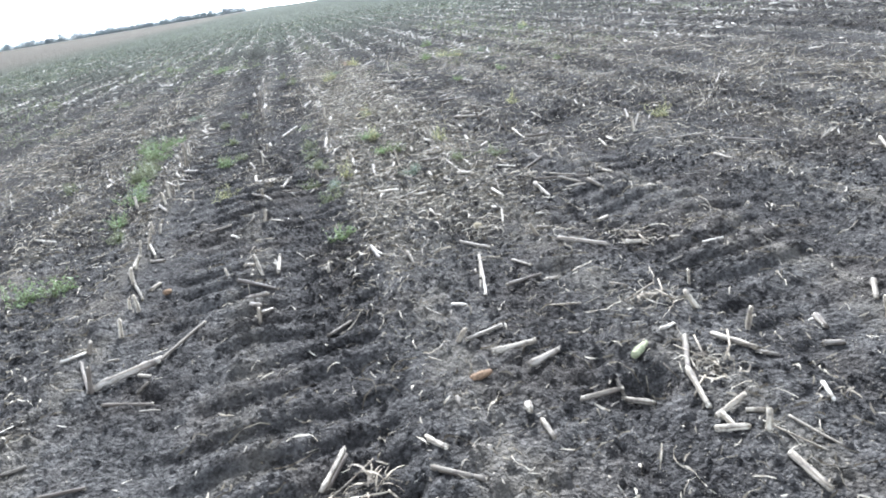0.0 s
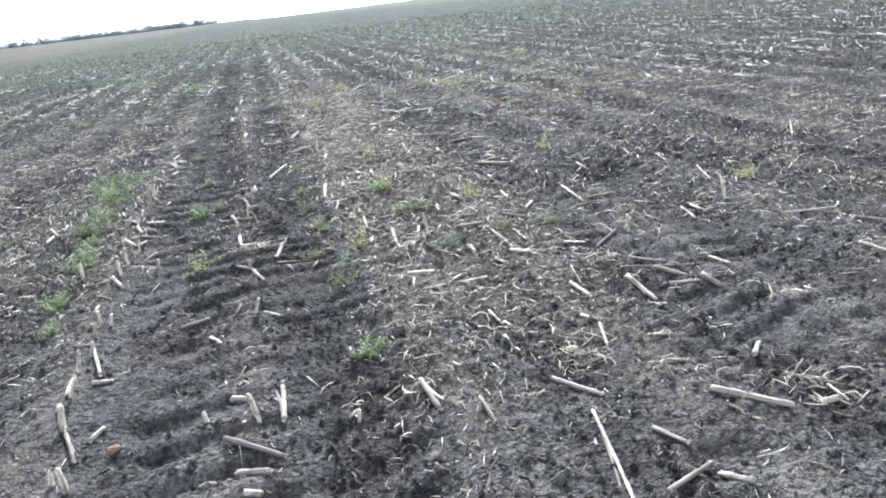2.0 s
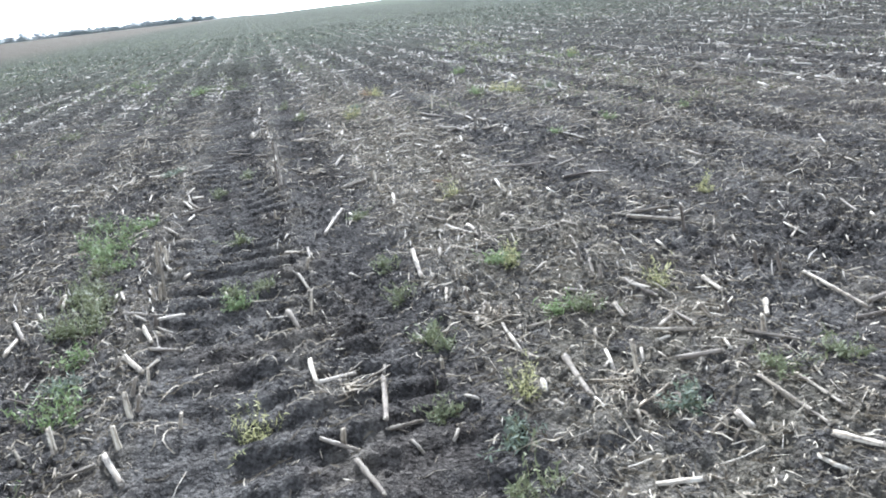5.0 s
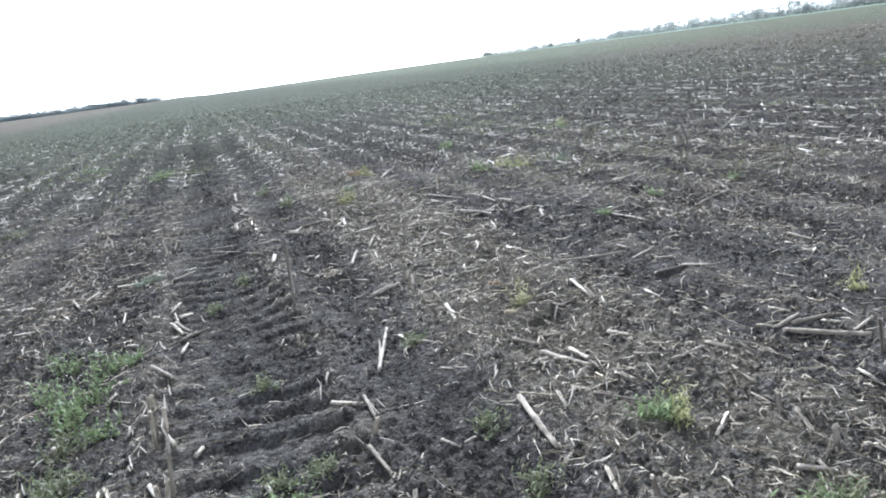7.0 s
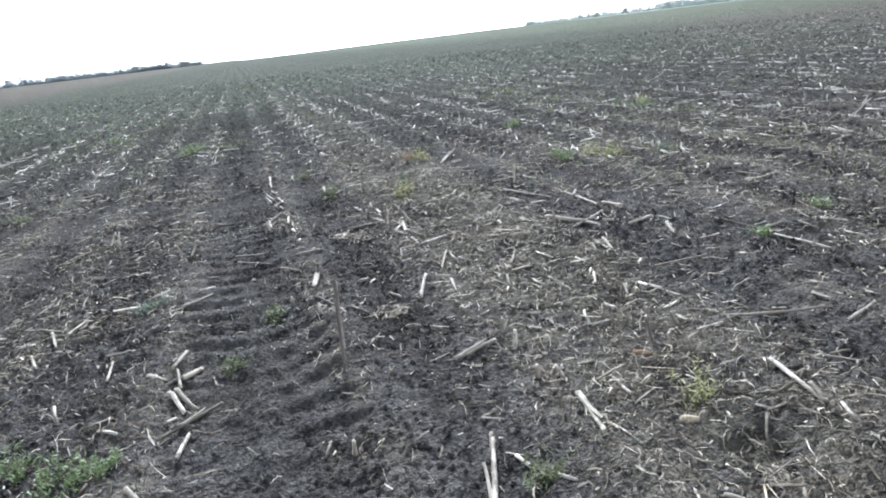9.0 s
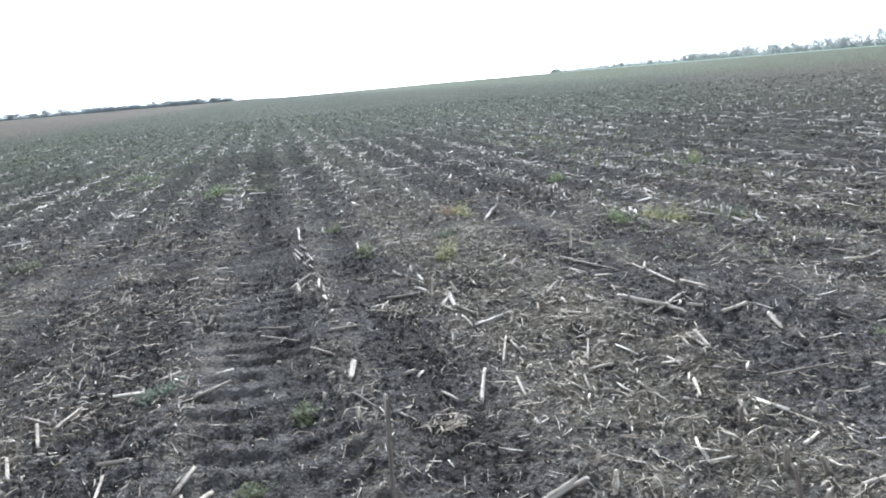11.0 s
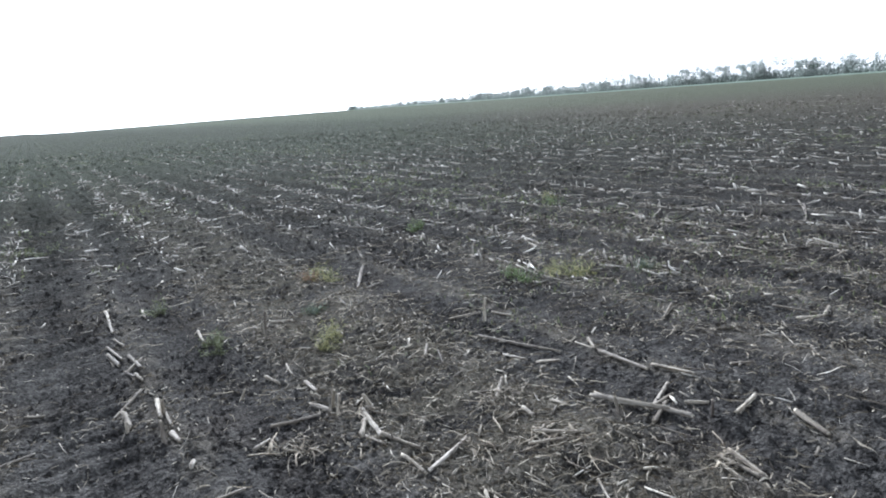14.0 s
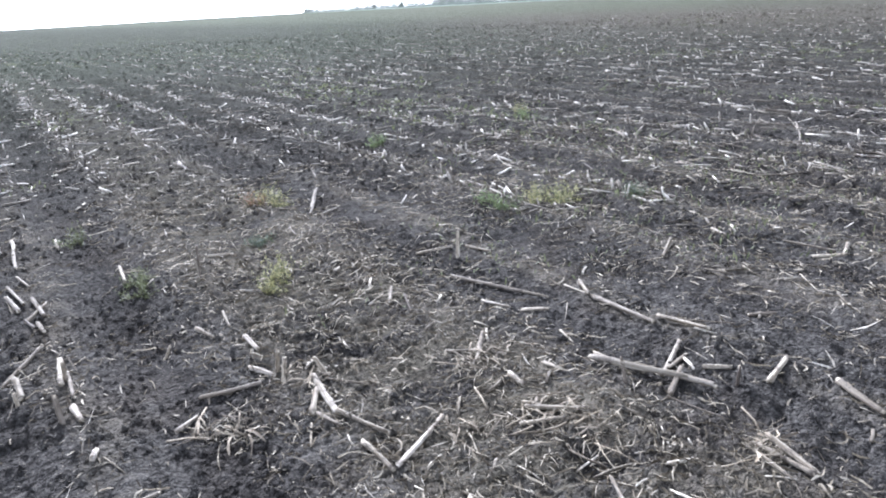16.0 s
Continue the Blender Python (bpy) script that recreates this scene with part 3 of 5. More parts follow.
def cob(x, y, radius, tint):
    """An old corn cob, half stripped of its grains."""
    mat = {"orange": COB, "tan": TANCOB, "green": GREENCOB}[tint]
    verts, faces, rings, sides = [], [], 15, 14
    length = min(max(2.0 * radius, 0.04), 0.11)
    for i in range(rings):
        f = i / (rings - 1)
        wide = 0.0145 * (math.sin(math.pi * (0.05 + 0.90 * f)) ** 0.22) * (1.08 - 0.35 * f)
        for s in range(sides):
            bumpy = 1 + 0.09 * ((i + s) % 2) + pick.uniform(-0.03, 0.03)
            a = 2 * math.pi * s / sides
            verts.append((f * length - length / 2, wide * bumpy * math.cos(a), wide * bumpy * math.sin(a)))
    for i in range(rings - 1):
        for s in range(sides):
            t = (s + 1) % sides
            faces.append((i * sides + s, (i + 1) * sides + s, (i + 1) * sides + t, i * sides + t))
    faces += [tuple(range(sides)), tuple((rings - 1) * sides + s for s in reversed(range(sides)))]
    ob = new("corn_cob", raw("corn_cob", verts, faces, mat))
    ob.matrix_basis = pose(x, y, float(soil(x, y)) + 0.012, 0, 3, pick.uniform(-40, 40))
    word = {"orange": "orange brown", "tan": "pale tan", "green": "mouldy greenish"}[tint]
    tagged(ob, f"{word} old corn cob lying on soil", "corn cob")


# ---- far trees and poles ----
def tree_meshes(seed, height, dense):
    r = np.random.default_rng(seed)
    k = 9
    starts, ends, radii = [np.array([0, 0, -0.3])], [np.array([0.1, 0, height * 0.55])], [height * 0.018]
    tips = []
    for i in range(k):
        z0 = height * r.uniform(0.06, 0.45)
        yaw, reach = r.uniform(0, 6.28), height * r.uniform(0.12, 0.36)
        tip = np.array([math.cos(yaw) * reach, math.sin(yaw) * reach, min(z0 + height * r.uniform(0.2, 0.5), height * 0.93)])
        starts.append(np.array([0, 0, z0]))
        ends.append(tip)
        radii.append(height * 0.008)
        tips.append(tip)
        for _ in range(2):
            twig = tip + r.normal(size=3) * height * 0.09 + np.array([0, 0, height * 0.06])
            starts.append((tip + np.array([0, 0, z0])) / 2 if r.random() < 0.4 else tip)
            ends.append(twig)
            radii.append(height * 0.004)
            tips.append(twig)
    wood = raw("trunk", *tubes(np.array(starts), np.array(ends), np.array(radii) * 0.8, 0.05, 3), BARK)
    tips = np.array(tips)
    n = int(len(tips) * dense)
    at = tips[r.integers(0, len(tips), n)] + r.normal(size=(n, 3)) * height * np.array([0.055, 0.055, 0.05])
    low = r.random(n) < 0.3
    at[low] = r.normal(size=(low.sum(), 3)) * height * np.array([0.2, 0.2, 0.12]) + np.array([0, 0, height * 0.22])
    at[:, 2] = np.clip(at[:, 2], 0.15, height)
    size = r.uniform(0.025, 0.06, n) * height
    return wood, at, size


def crowns(at, size, material):
    """Many small leaf sprays, each a tilted four-cornered blade."""
    k = len(at)
    u, v = rng.normal(size=(k, 3)), rng.normal(size=(k, 3))
    u /= np.linalg.norm(u, axis=1, keepdims=True)
    v -= u * (u * v).sum(1, keepdims=True)
    v /= np.linalg.norm(v, axis=1, keepdims=True)
    u, v = u * size[:, None] * 0.6, v * size[:, None] * 0.32
    verts = np.stack([at - u, at - v + u * 0.1, at + u, at + v + u * 0.1], 1).reshape(-1, 3)
    return raw("crown", verts, [(b, b + 1, b + 2, b + 3) for b in range(0, 4 * k, 4)], material)


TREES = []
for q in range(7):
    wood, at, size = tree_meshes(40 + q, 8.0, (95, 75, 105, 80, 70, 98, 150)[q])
    TREES.append((wood, crowns(at, size * 0.62, DARKCROWN if q == 6 else HAZED_CROWN), crowns(at, size * 1.0, HAZED_HEDGE)))


def tree(x, y, height, q, label, group, wide):
    """One tree of the belts, after one of the shared models."""
    root = new("tree", None)
    root.matrix_basis = pose(x, y, float(soil(x, y)), 0, 0, pick.uniform(0, 360))
    root.scale = (height / 8 * pick.uniform(0.85, 1.3) * wide,) * 2 + (height / 8,)
    tagged(root, label, "tree", group)
    part("trunk", TREES[q][0], root)
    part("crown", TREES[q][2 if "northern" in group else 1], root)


def belt(points, gap, lo, hi, group, wide=1.0):
    """A shelter belt: trees of uneven height along a line."""
    for (ax, ay), (bx, by) in zip(points, points[1:]):
        ln = math.hypot(bx - ax, by - ay)
        s = 0.0
        while s < ln:
            f = s / ln
            dark = pick.random() < 0.02
            h = pick.uniform(lo, hi) * (0.85 + 0.3 * math.sin(s * 0.021 + ax) ** 2)
            tree(ax + (bx - ax) * f + pick.uniform(-5, 5), ay + (by - ay) * f + pick.uniform(-3, 3), h * (0.9 if dark else 1.0), 6 if dark else pick.randrange(6),
                 "dark dense tree in a far shelter belt" if dark else "thin grey green tree in a far shelter belt", group, wide)
            s += gap * pick.uniform(0.4, 1.6)


belt([(228, -60), (232, 90), (262, 245), (360, 540)], 4.0, 4.8, 8.0, "trees of the eastern belt", 1.1)
belt([(360, 540), (372, 700), (378, 870)], 7.0, 3.5, 7.0, "trees of the eastern belt", 1.3)
belt([(-34, 800), (-190, 795), (-330, 775), (-480, 740)], 6.5, 3.5, 9.0, "trees of the northern belt", 2.0)
for x, y, height, q, wide in ((244, 152, 6.5, 6, 1.3), (236, 111, 7.0, 6, 1.2), (356, 590, 6.5, 6, 2.0), (366, 660, 6.0, 6, 2.2), (374, 850, 6.5, 6, 2.0), (269, 266, 11.0, 1, 0.45), (249, 179, 9.5, 4, 0.35)):
    tree(x, y, height, q, "dark dense tree in a far shelter belt" if q == 6 else "tall slender tree above a far shelter belt", "trees of the eastern belt", wide)


def undergrowth(points, wide, high, count, name):
    at = []
    for (ax, ay), (bx, by) in zip(points, points[1:]):
        f = rng.uniform(0, 1, count)
        at.append(np.stack([ax + (bx - ax) * f + rng.normal(size=count) * wide, ay + (by - ay) * f + rng.normal(size=count) * wide, np.abs(rng.normal(size=count)) * high], -1))
    at = np.concatenate(at)
    at[:, 2] += soil(at[:, 0], at[:, 1])
    size = rng.uniform(0.5, 1.1, len(at))
    tagged(new("undergrowth", crowns(at, size, HAZED_HEDGE if name == "northern" else HAZED_CROWN)), "low shrubs under the far " + name + " belt", "shrubs", kind="stuff")


undergrowth([(228, -60), (232, 90), (262, 245), (360, 540), (378, 870)], 2.5, 1.6, 8000, "eastern")
undergrowth([(-30, 800), (-190, 795), (-480, 740)], 3.5, 2.4, 17000, "northern")


def pole(x, y, height):
    root = new("utility_pole", None)
    root.location = (x, y, float(soil(x, y)))
    tagged(root, "grey wooden utility pole beyond the field", "pole", "poles beyond the field")
    one = np.array([[0, 0, -0.3]]), np.array([[0.05, 0, height]])
    part("post", raw("post", *tubes(*one, np.array([0.22]), 0.0, 7), POLE), root)
    arm = np.array([[-0.9, 0, height - 0.6]]), np.array([[0.9, 0, height - 0.6]])
    part("crossarm", raw("crossarm", *tubes(*arm, np.array([0.09]), 0.0, 4), POLE), root)


pole(372, 767, 13.5)
pole(380, 628, 16.0)
pole(384, 611, 11.5)
pole(388, 588, 13.5)

# ---- stalks, stubs, weeds, heaps and cobs, from the near end of the field on ----
stalk(1.36, 1.24, 0.13, 270, "L")
stalk(1.48, 1.36, 0.15, 290, "t")
stalk(1.42, 1.37, 0.18, 297, "t")
stalk(0.94, 1.40, 0.10, 271, "t")
stalk(1.30, 1.45, 0.08, 342, "B")
stalk(1.62, 1.48, 0.08, 250, "l")
stalk(1.31, 1.48, 0.05, 270, "B")
stalk(1.40, 1.49, 0.05, 340, "L")
stalk(1.35, 1.53, 0.13, 22, "L")
stalk(0.57, 1.58, 0.16, 320, "L")
stalk(1.32, 1.64, 0.17, 256, "B")
stalk(0.34, 1.65, 0.11, 74, "t")
stalk(0.86, 1.67, 0.09, 270, "L")
stalk(0.54, 1.72, 0.12, 291, "L")
stalk(1.61, 1.72, 0.06, 325, "l")
stalk(1.86, 1.73, 0.06, 340, "L")
stalk(1.18, 1.74, 0.09, 318, "L")
stalk(1.11, 1.75, 0.06, 33, "t")
stalk(0.25, 1.77, 0.12, 53, "d")
stalk(0.84, 1.77, 0.05, 258, "B")
stalk(1.08, 1.78, 0.14, 6, "L")
stalk(0.24, 1.78, 0.15, 57, "L")
stalk(1.15, 1.80, 0.06, 274, "l")
stalk(1.56, 1.81, 0.14, 289, "B")
stalk(1.39, 1.82, 0.22, 241, "B")
stalk(1.90, 1.84, 0.08, 249, "B")
stalk(0.65, 1.87, 0.05, 269, "l")
stalk(1.92, 1.89, 0.05, 8, "t")
stalk(2.20, 1.93, 0.18, 229, "L")
stalk(-0.56, 2.00, 0.13, 2, "d")
stalk(1.43, 2.00, 0.09, 31, "l")
stalk(0.99, 2.03, 0.13, 23, "B")
stalk(0.92, 2.14, 0.16, 1, "B")
stalk(-0.74, 2.16, 0.08, 356, "l")
stalk(1.59, 2.21, 0.10, 12, "t")
stalk(0.85, 2.28, 0.16, 20, "B")
stalk(1.20, 2.34, 0.12, 346, "t")
stalk(-0.37, 2.38, 0.07, 350, "t")
stalk(-0.46, 2.46, 0.18, 349, "d")
stalk(0.78, 2.51, 0.07, 256, "t")
stalk(-0.42, 2.55, 0.05, 24, "l")
stalk(1.79, 2.55, 0.08, 10, "t")
stalk(0.83, 2.56, 0.07, 318, "l")
stalk(1.99, 2.58, 0.09, 351, "d")
stalk(1.25, 2.61, 0.11, 283, "B")
stalk(1.14, 2.65, 0.19, 23, "B")
stalk(-0.43, 2.65, 0.05, 345, "l")
stalk(-0.50, 2.68, 0.24, 26, "G")
stalk(0.34, 2.71, 0.12, 30, "d")
stalk(-0.67, 2.73, 0.28, 288, "d")
stalk(1.75, 2.81, 0.14, 16, "L")
stalk(2.46, 2.81, 0.14, 50, "t")
stalk(1.00, 2.82, 0.44, 257, "l")
stalk(1.19, 2.82, 0.12, 292, "L")
stalk(-0.60, 2.88, 0.05, 349, "d")
stalk(-0.32, 2.88, 0.34, 61, "B")
stalk(1.51, 2.88, 0.23, 317, "k")
stalk(-0.76, 2.93, 0.10, 31, "d")
stalk(0.04, 2.97, 0.11, 70, "B")
stalk(-0.01, 3.08, 0.05, 354, "L")
stalk(1.74, 3.14, 0.15, 46, "L")
stalk(0.74, 3.16, 0.14, 273, "l")
stalk(-0.01, 3.18, 0.14, 323, "B")
stalk(1.44, 3.18, 0.07, 338, "L")
stalk(3.45, 3.18, 0.24, 237, "l")
stalk(1.07, 3.19, 0.20, 302, "L")
stalk(0.00, 3.29, 0.22, 327, "k")
stalk(1.20, 3.30, 0.13, 1, "t")
stalk(0.59, 3.32, 0.20, 276, "L")
stalk(1.48, 3.34, 0.09, 350, "l")
stalk(1.19, 3.37, 0.19, 302, "t")
stalk(0.33, 3.40, 0.07, 56, "l")
stalk(1.30, 3.43, 0.15, 253, "l")
stalk(0.53, 3.48, 0.10, 345, "t")
stalk(0.10, 3.55, 0.27, 88, "B")
stalk(-0.61, 3.56, 0.20, 290, "L")
stalk(1.32, 3.59, 0.08, 295, "l")
stalk(0.98, 3.60, 0.09, 271, "l")
stalk(0.65, 3.60, 0.11, 353, "d")
stalk(3.46, 3.61, 0.21, 25, "l")
stalk(-0.54, 3.62, 0.08, 66, "L")
stalk(2.75, 3.62, 0.17, 271, "l")
stalk(-0.06, 3.66, 0.05, 349, "B")
stalk(1.95, 3.67, 0.12, 294, "L")
stalk(1.02, 3.72, 0.07, 272, "L")
stalk(-0.67, 3.74, 0.18, 287, "L")
stalk(1.65, 3.75, 0.24, 270, "L")
stalk(1.85, 3.76, 0.15, 320, "l")
stalk(1.00, 3.81, 0.13, 274, "L")
stalk(1.40, 3.83, 0.16, 276, "L")
stalk(3.12, 3.84, 0.42, 301, "l")
stalk(2.12, 3.86, 0.18, 264, "l")
stalk(1.88, 3.87, 0.17, 303, "L")
stalk(1.29, 3.87, 0.09, 335, "d")
stalk(1.85, 3.95, 0.33, 340, "d")
stalk(1.44, 3.95, 0.19, 258, "t")
stalk(-0.69, 3.97, 0.13, 91, "B")
stalk(-0.58, 3.98, 0.07, 13, "k")
stalk(1.87, 4.06, 0.17, 324, "l")
stalk(2.86, 4.14, 0.25, 340, "l")
stalk(-0.63, 4.15, 0.30, 286, "L")
stalk(-0.16, 4.19, 0.11, 297, "l")
stalk(0.09, 4.35, 0.12, 309, "l")
stalk(1.35, 4.39, 0.14, 300, "L")
stalk(-0.26, 4.42, 0.13, 12, "d")
stalk(1.85, 4.44, 0.17, 27, "L")
stalk(1.67, 4.49, 0.10, 288, "t")
stalk(2.03, 4.53, 0.19, 50, "t")
stalk(1.91, 4.54, 0.18, 265, "t")
stalk(2.42, 4.54, 0.20, 259, "l")
stalk(-0.35, 4.62, 0.12, 352, "t")
stalk(1.16, 4.62, 0.07, 273, "L")
stalk(1.33, 4.63, 0.28, 274, "l")
stalk(1.44, 4.64, 0.20, 270, "l")
stalk(2.80, 4.76, 0.35, 57, "d")
stalk(0.04, 4.78, 0.20, 284, "L")
stalk(-0.77, 4.84, 0.07, 85, "l")
stalk(0.81, 4.88, 0.07, 277, "l")
stalk(0.70, 4.90, 0.09, 292, "l")
stalk(0.21, 4.93, 0.05, 305, "l")
stalk(0.34, 4.95, 0.05, 56, "l")
stalk(1.99, 4.96, 0.13, 329, "d")
stalk(1.26, 4.98, 0.16, 351, "k")
stalk(1.56, 4.99, 0.18, 327, "d")
stalk(-0.02, 5.01, 0.14, 320, "L")
stalk(0.68, 5.02, 0.06, 255, "B")
stalk(2.87, 5.03, 0.43, 248, "L")
stalk(0.82, 5.05, 0.27, 264, "B")
stalk(2.14, 5.06, 0.25, 17, "L")
stalk(0.20, 5.07, 0.14, 21, "L")
stalk(0.95, 5.09, 0.05, 47, "l")
stalk(1.10, 5.10, 0.10, 244, "l")
stalk(0.45, 5.11, 0.06, 303, "l")
stalk(-0.72, 5.16, 0.17, 294, "L")
stalk(1.28, 5.17, 0.14, 328, "B")
stalk(2.01, 5.18, 0.34, 266, "l")
stalk(1.72, 5.21, 0.15, 233, "L")
stalk(0.16, 5.21, 0.31, 261, "B")
stalk(1.36, 5.23, 0.13, 272, "k")
stalk(1.30, 5.25, 0.13, 33, "L")
stalk(4.69, 5.26, 0.21, 297, "l")
stalk(0.70, 5.33, 0.14, 269, "L")
stalk(1.18, 5.41, 0.09, 263, "L")
stalk(0.02, 5.42, 0.16, 23, "L")
stalk(0.20, 5.44, 0.05, 73, "l")
stalk(1.66, 5.47, 0.15, 267, "L")
stalk(0.71, 5.47, 0.09, 263, "L")
stalk(0.08, 5.47, 0.11, 30, "t")
stalk(-0.06, 5.48, 0.18, 273, "B")
stalk(1.35, 5.54, 0.20, 284, "L")
stalk(0.64, 5.62, 0.11, 257, "L")
stalk(1.11, 5.65, 0.10, 321, "k")
stalk(2.94, 5.66, 0.22, 245, "l")
stalk(4.18, 5.78, 0.55, 51, "l")
stalk(-1.17, 5.81, 0.14, 324, "d")
stalk(2.38, 5.81, 0.12, 34, "l")
stalk(1.28, 5.84, 0.14, 250, "l")
stalk(-0.75, 5.85, 0.19, 298, "B")
stalk(-1.44, 5.90, 0.20, 49, "d")
stalk(0.59, 5.92, 0.13, 254, "l")
stalk(2.83, 5.93, 0.17, 255, "l")
stalk(1.41, 5.93, 0.07, 323, "d")
stalk(3.37, 5.96, 0.19, 28, "l")
stalk(-0.64, 5.97, 0.12, 7, "B")
stalk(-0.10, 6.01, 0.14, 286, "B")
stalk(-0.72, 6.08, 0.15, 289, "B")
stalk(0.54, 6.10, 0.08, 38, "l")
stalk(-0.67, 6.18, 0.10, 316, "l")
stalk(1.36, 6.20, 0.14, 255, "d")
stalk(-0.77, 6.27, 0.08, 320, "l")
stalk(2.06, 6.27, 0.12, 9, "L")
stalk(-0.65, 6.28, 0.14, 43, "L")
stalk(-1.33, 6.29, 0.17, 90, "L")
stalk(1.91, 6.32, 0.31, 309, "B")
stalk(2.73, 6.32, 0.10, 291, "l")
stalk(0.90, 6.34, 0.19, 313, "d")
stalk(0.56, 6.35, 0.36, 265, "B")
stalk(-0.78, 6.37, 0.18, 349, "l")
stalk(2.01, 6.38, 0.08, 297, "l")
stalk(0.31, 6.40, 0.06, 28, "l")
stalk(0.24, 6.41, 0.09, 299, "d")
stalk(0.70, 6.42, 0.14, 254, "L")
stalk(-0.02, 6.42, 0.16, 283, "B")
stalk(1.45, 6.43, 0.11, 293, "L")
stalk(1.97, 6.44, 0.18, 346, "L")
stalk(-0.40, 6.44, 0.06, 284, "L")
stalk(1.30, 6.45, 0.18, 5, "L")
stalk(-1.35, 6.48, 0.26, 293, "B")
stalk(1.90, 6.51, 0.14, 5, "L")
stalk(1.82, 6.55, 0.09, 287, "d")
stalk(-0.76, 6.58, 0.18, 286, "L")
stalk(-1.30, 6.64, 0.15, 291, "L")
stalk(-0.92, 6.69, 0.13, 286, "l")
stalk(0.91, 6.74, 0.27, 293, "B")
stalk(0.98, 6.75, 0.17, 268, "L")
stalk(0.81, 6.78, 0.07, 20, "B")
stalk(0.04, 6.80, 0.22, 269, "B")
stalk(-1.23, 6.81, 0.20, 99, "L")
stalk(1.24, 6.83, 0.14, 289, "L")
stalk(-0.62, 6.85, 0.05, 51, "L")
stalk(-0.04, 6.91, 0.17, 303, "L")
stalk(-0.72, 6.96, 0.14, 284, "B")
stalk(0.44, 6.97, 0.08, 304, "d")
stalk(0.84, 6.99, 0.13, 323, "l")
stalk(1.66, 7.15, 0.11, 272, "l")
stalk(-0.89, 7.16, 0.08, 89, "l")
stalk(3.84, 7.20, 0.33, 233, "l")
stalk(1.40, 7.20, 0.10, 252, "d")
stalk(-1.18, 7.21, 0.06, 103, "L")
stalk(0.45, 7.31, 0.10, 303, "l")
stalk(2.10, 7.33, 0.16, 299, "k")
stalk(1.08, 7.33, 0.07, 321, "t")
stalk(0.24, 7.34, 0.47, 71, "B")
stalk(2.88, 7.35, 0.18, 270, "L")
stalk(1.23, 7.37, 0.07, 303, "l")
stalk(1.96, 7.39, 0.19, 357, "k")
stalk(0.38, 7.43, 0.08, 292, "l")
stalk(1.41, 7.43, 0.29, 263, "L")
stalk(0.29, 7.48, 0.30, 252, "l")
stalk(1.68, 7.50, 0.13, 331, "d")
stalk(0.68, 7.57, 0.27, 258, "L")
stalk(2.06, 7.57, 0.14, 295, "l")
stalk(0.87, 7.69, 0.17, 264, "l")
stalk(-0.78, 7.71, 0.22, 298, "L")
stalk(0.38, 7.72, 0.08, 327, "l")
stalk(2.04, 7.75, 0.20, 13, "l")
stalk(-0.19, 7.81, 0.07, 65, "l")
stalk(-0.21, 7.87, 0.10, 321, "t")
stalk(1.43, 7.92, 0.13, 5, "l")
stalk(1.75, 7.92, 0.43, 338, "d")
stalk(2.03, 7.95, 0.09, 274, "L")
stalk(-0.68, 8.05, 0.16, 80, "B")
stalk(-0.66, 8.22, 0.30, 44, "B")
stalk(-0.95, 8.25, 0.08, 313, "l")
stalk(-0.74, 8.25, 0.05, 26, "l")
stalk(0.51, 8.26, 0.20, 11, "k")
stalk(-0.52, 8.27, 0.08, 346, "t")
stalk(-0.72, 8.37, 0.18, 289, "B")
stalk(-0.69, 8.40, 0.21, 293, "L")
stalk(1.37, 8.47, 0.14, 247, "d")
stalk(-1.21, 8.56, 0.10, 286, "l")
stalk(2.53, 8.58, 0.38, 275, "l")
stalk(-0.73, 8.61, 0.18, 97, "B")
stalk(1.26, 8.64, 0.08, 296, "d")
stalk(3.37, 8.64, 0.38, 16, "d")
stalk(-0.82, 8.66, 0.09, 325, "L")
stalk(-0.68, 8.68, 0.16, 66, "B")
stalk(1.82, 8.68, 0.30, 350, "d")
stalk(0.60, 8.70, 0.10, 256, "l")
stalk(1.33, 8.71, 0.18, 244, "l")
stalk(2.71, 8.73, 0.12, 284, "d")
stalk(2.52, 8.76, 0.22, 296, "l")
stalk(1.57, 8.79, 0.24, 322, "d")
stalk(-0.74, 8.79, 0.13, 64, "B")
stalk(1.16, 8.80, 0.16, 275, "l")
stalk(-1.05, 8.87, 0.18, 89, "l")
stalk(2.62, 8.89, 0.14, 343, "l")
stalk(0.13, 8.91, 0.09, 314, "t")
stalk(0.04, 8.96, 0.18, 279, "t")
stalk(0.95, 8.97, 0.15, 253, "l")
stalk(0.65, 9.00, 0.18, 261, "l")
stalk(2.50, 9.02, 0.21, 290, "t")
stalk(1.94, 9.04, 0.07, 21, "l")
stalk(-1.03, 9.08, 0.13, 344, "k")
stalk(0.51, 9.11, 0.30, 69, "B")
stalk(1.65, 9.13, 0.18, 258, "B")
stalk(-0.02, 9.14, 0.18, 296, "d")
stalk(-1.84, 9.14, 0.17, 92, "l")
stalk(1.62, 9.14, 0.19, 265, "L")
stalk(1.56, 9.14, 0.14, 258, "l")
stalk(2.09, 9.15, 0.19, 249, "B")
stalk(-1.43, 9.15, 0.23, 291, "l")
stalk(1.11, 9.28, 0.27, 243, "l")
stalk(1.50, 9.31, 0.09, 258, "t")
stalk(1.21, 9.32, 0.05, 0, "t")
stalk(0.27, 9.34, 0.06, 53, "l")
stalk(0.23, 9.38, 0.08, 43, "L")
stalk(0.72, 9.41, 0.32, 68, "L")
stalk(4.69, 9.41, 0.37, 356, "l")
stalk(2.05, 9.41, 0.19, 13, "L")
stalk(-1.40, 9.42, 0.26, 288, "l")
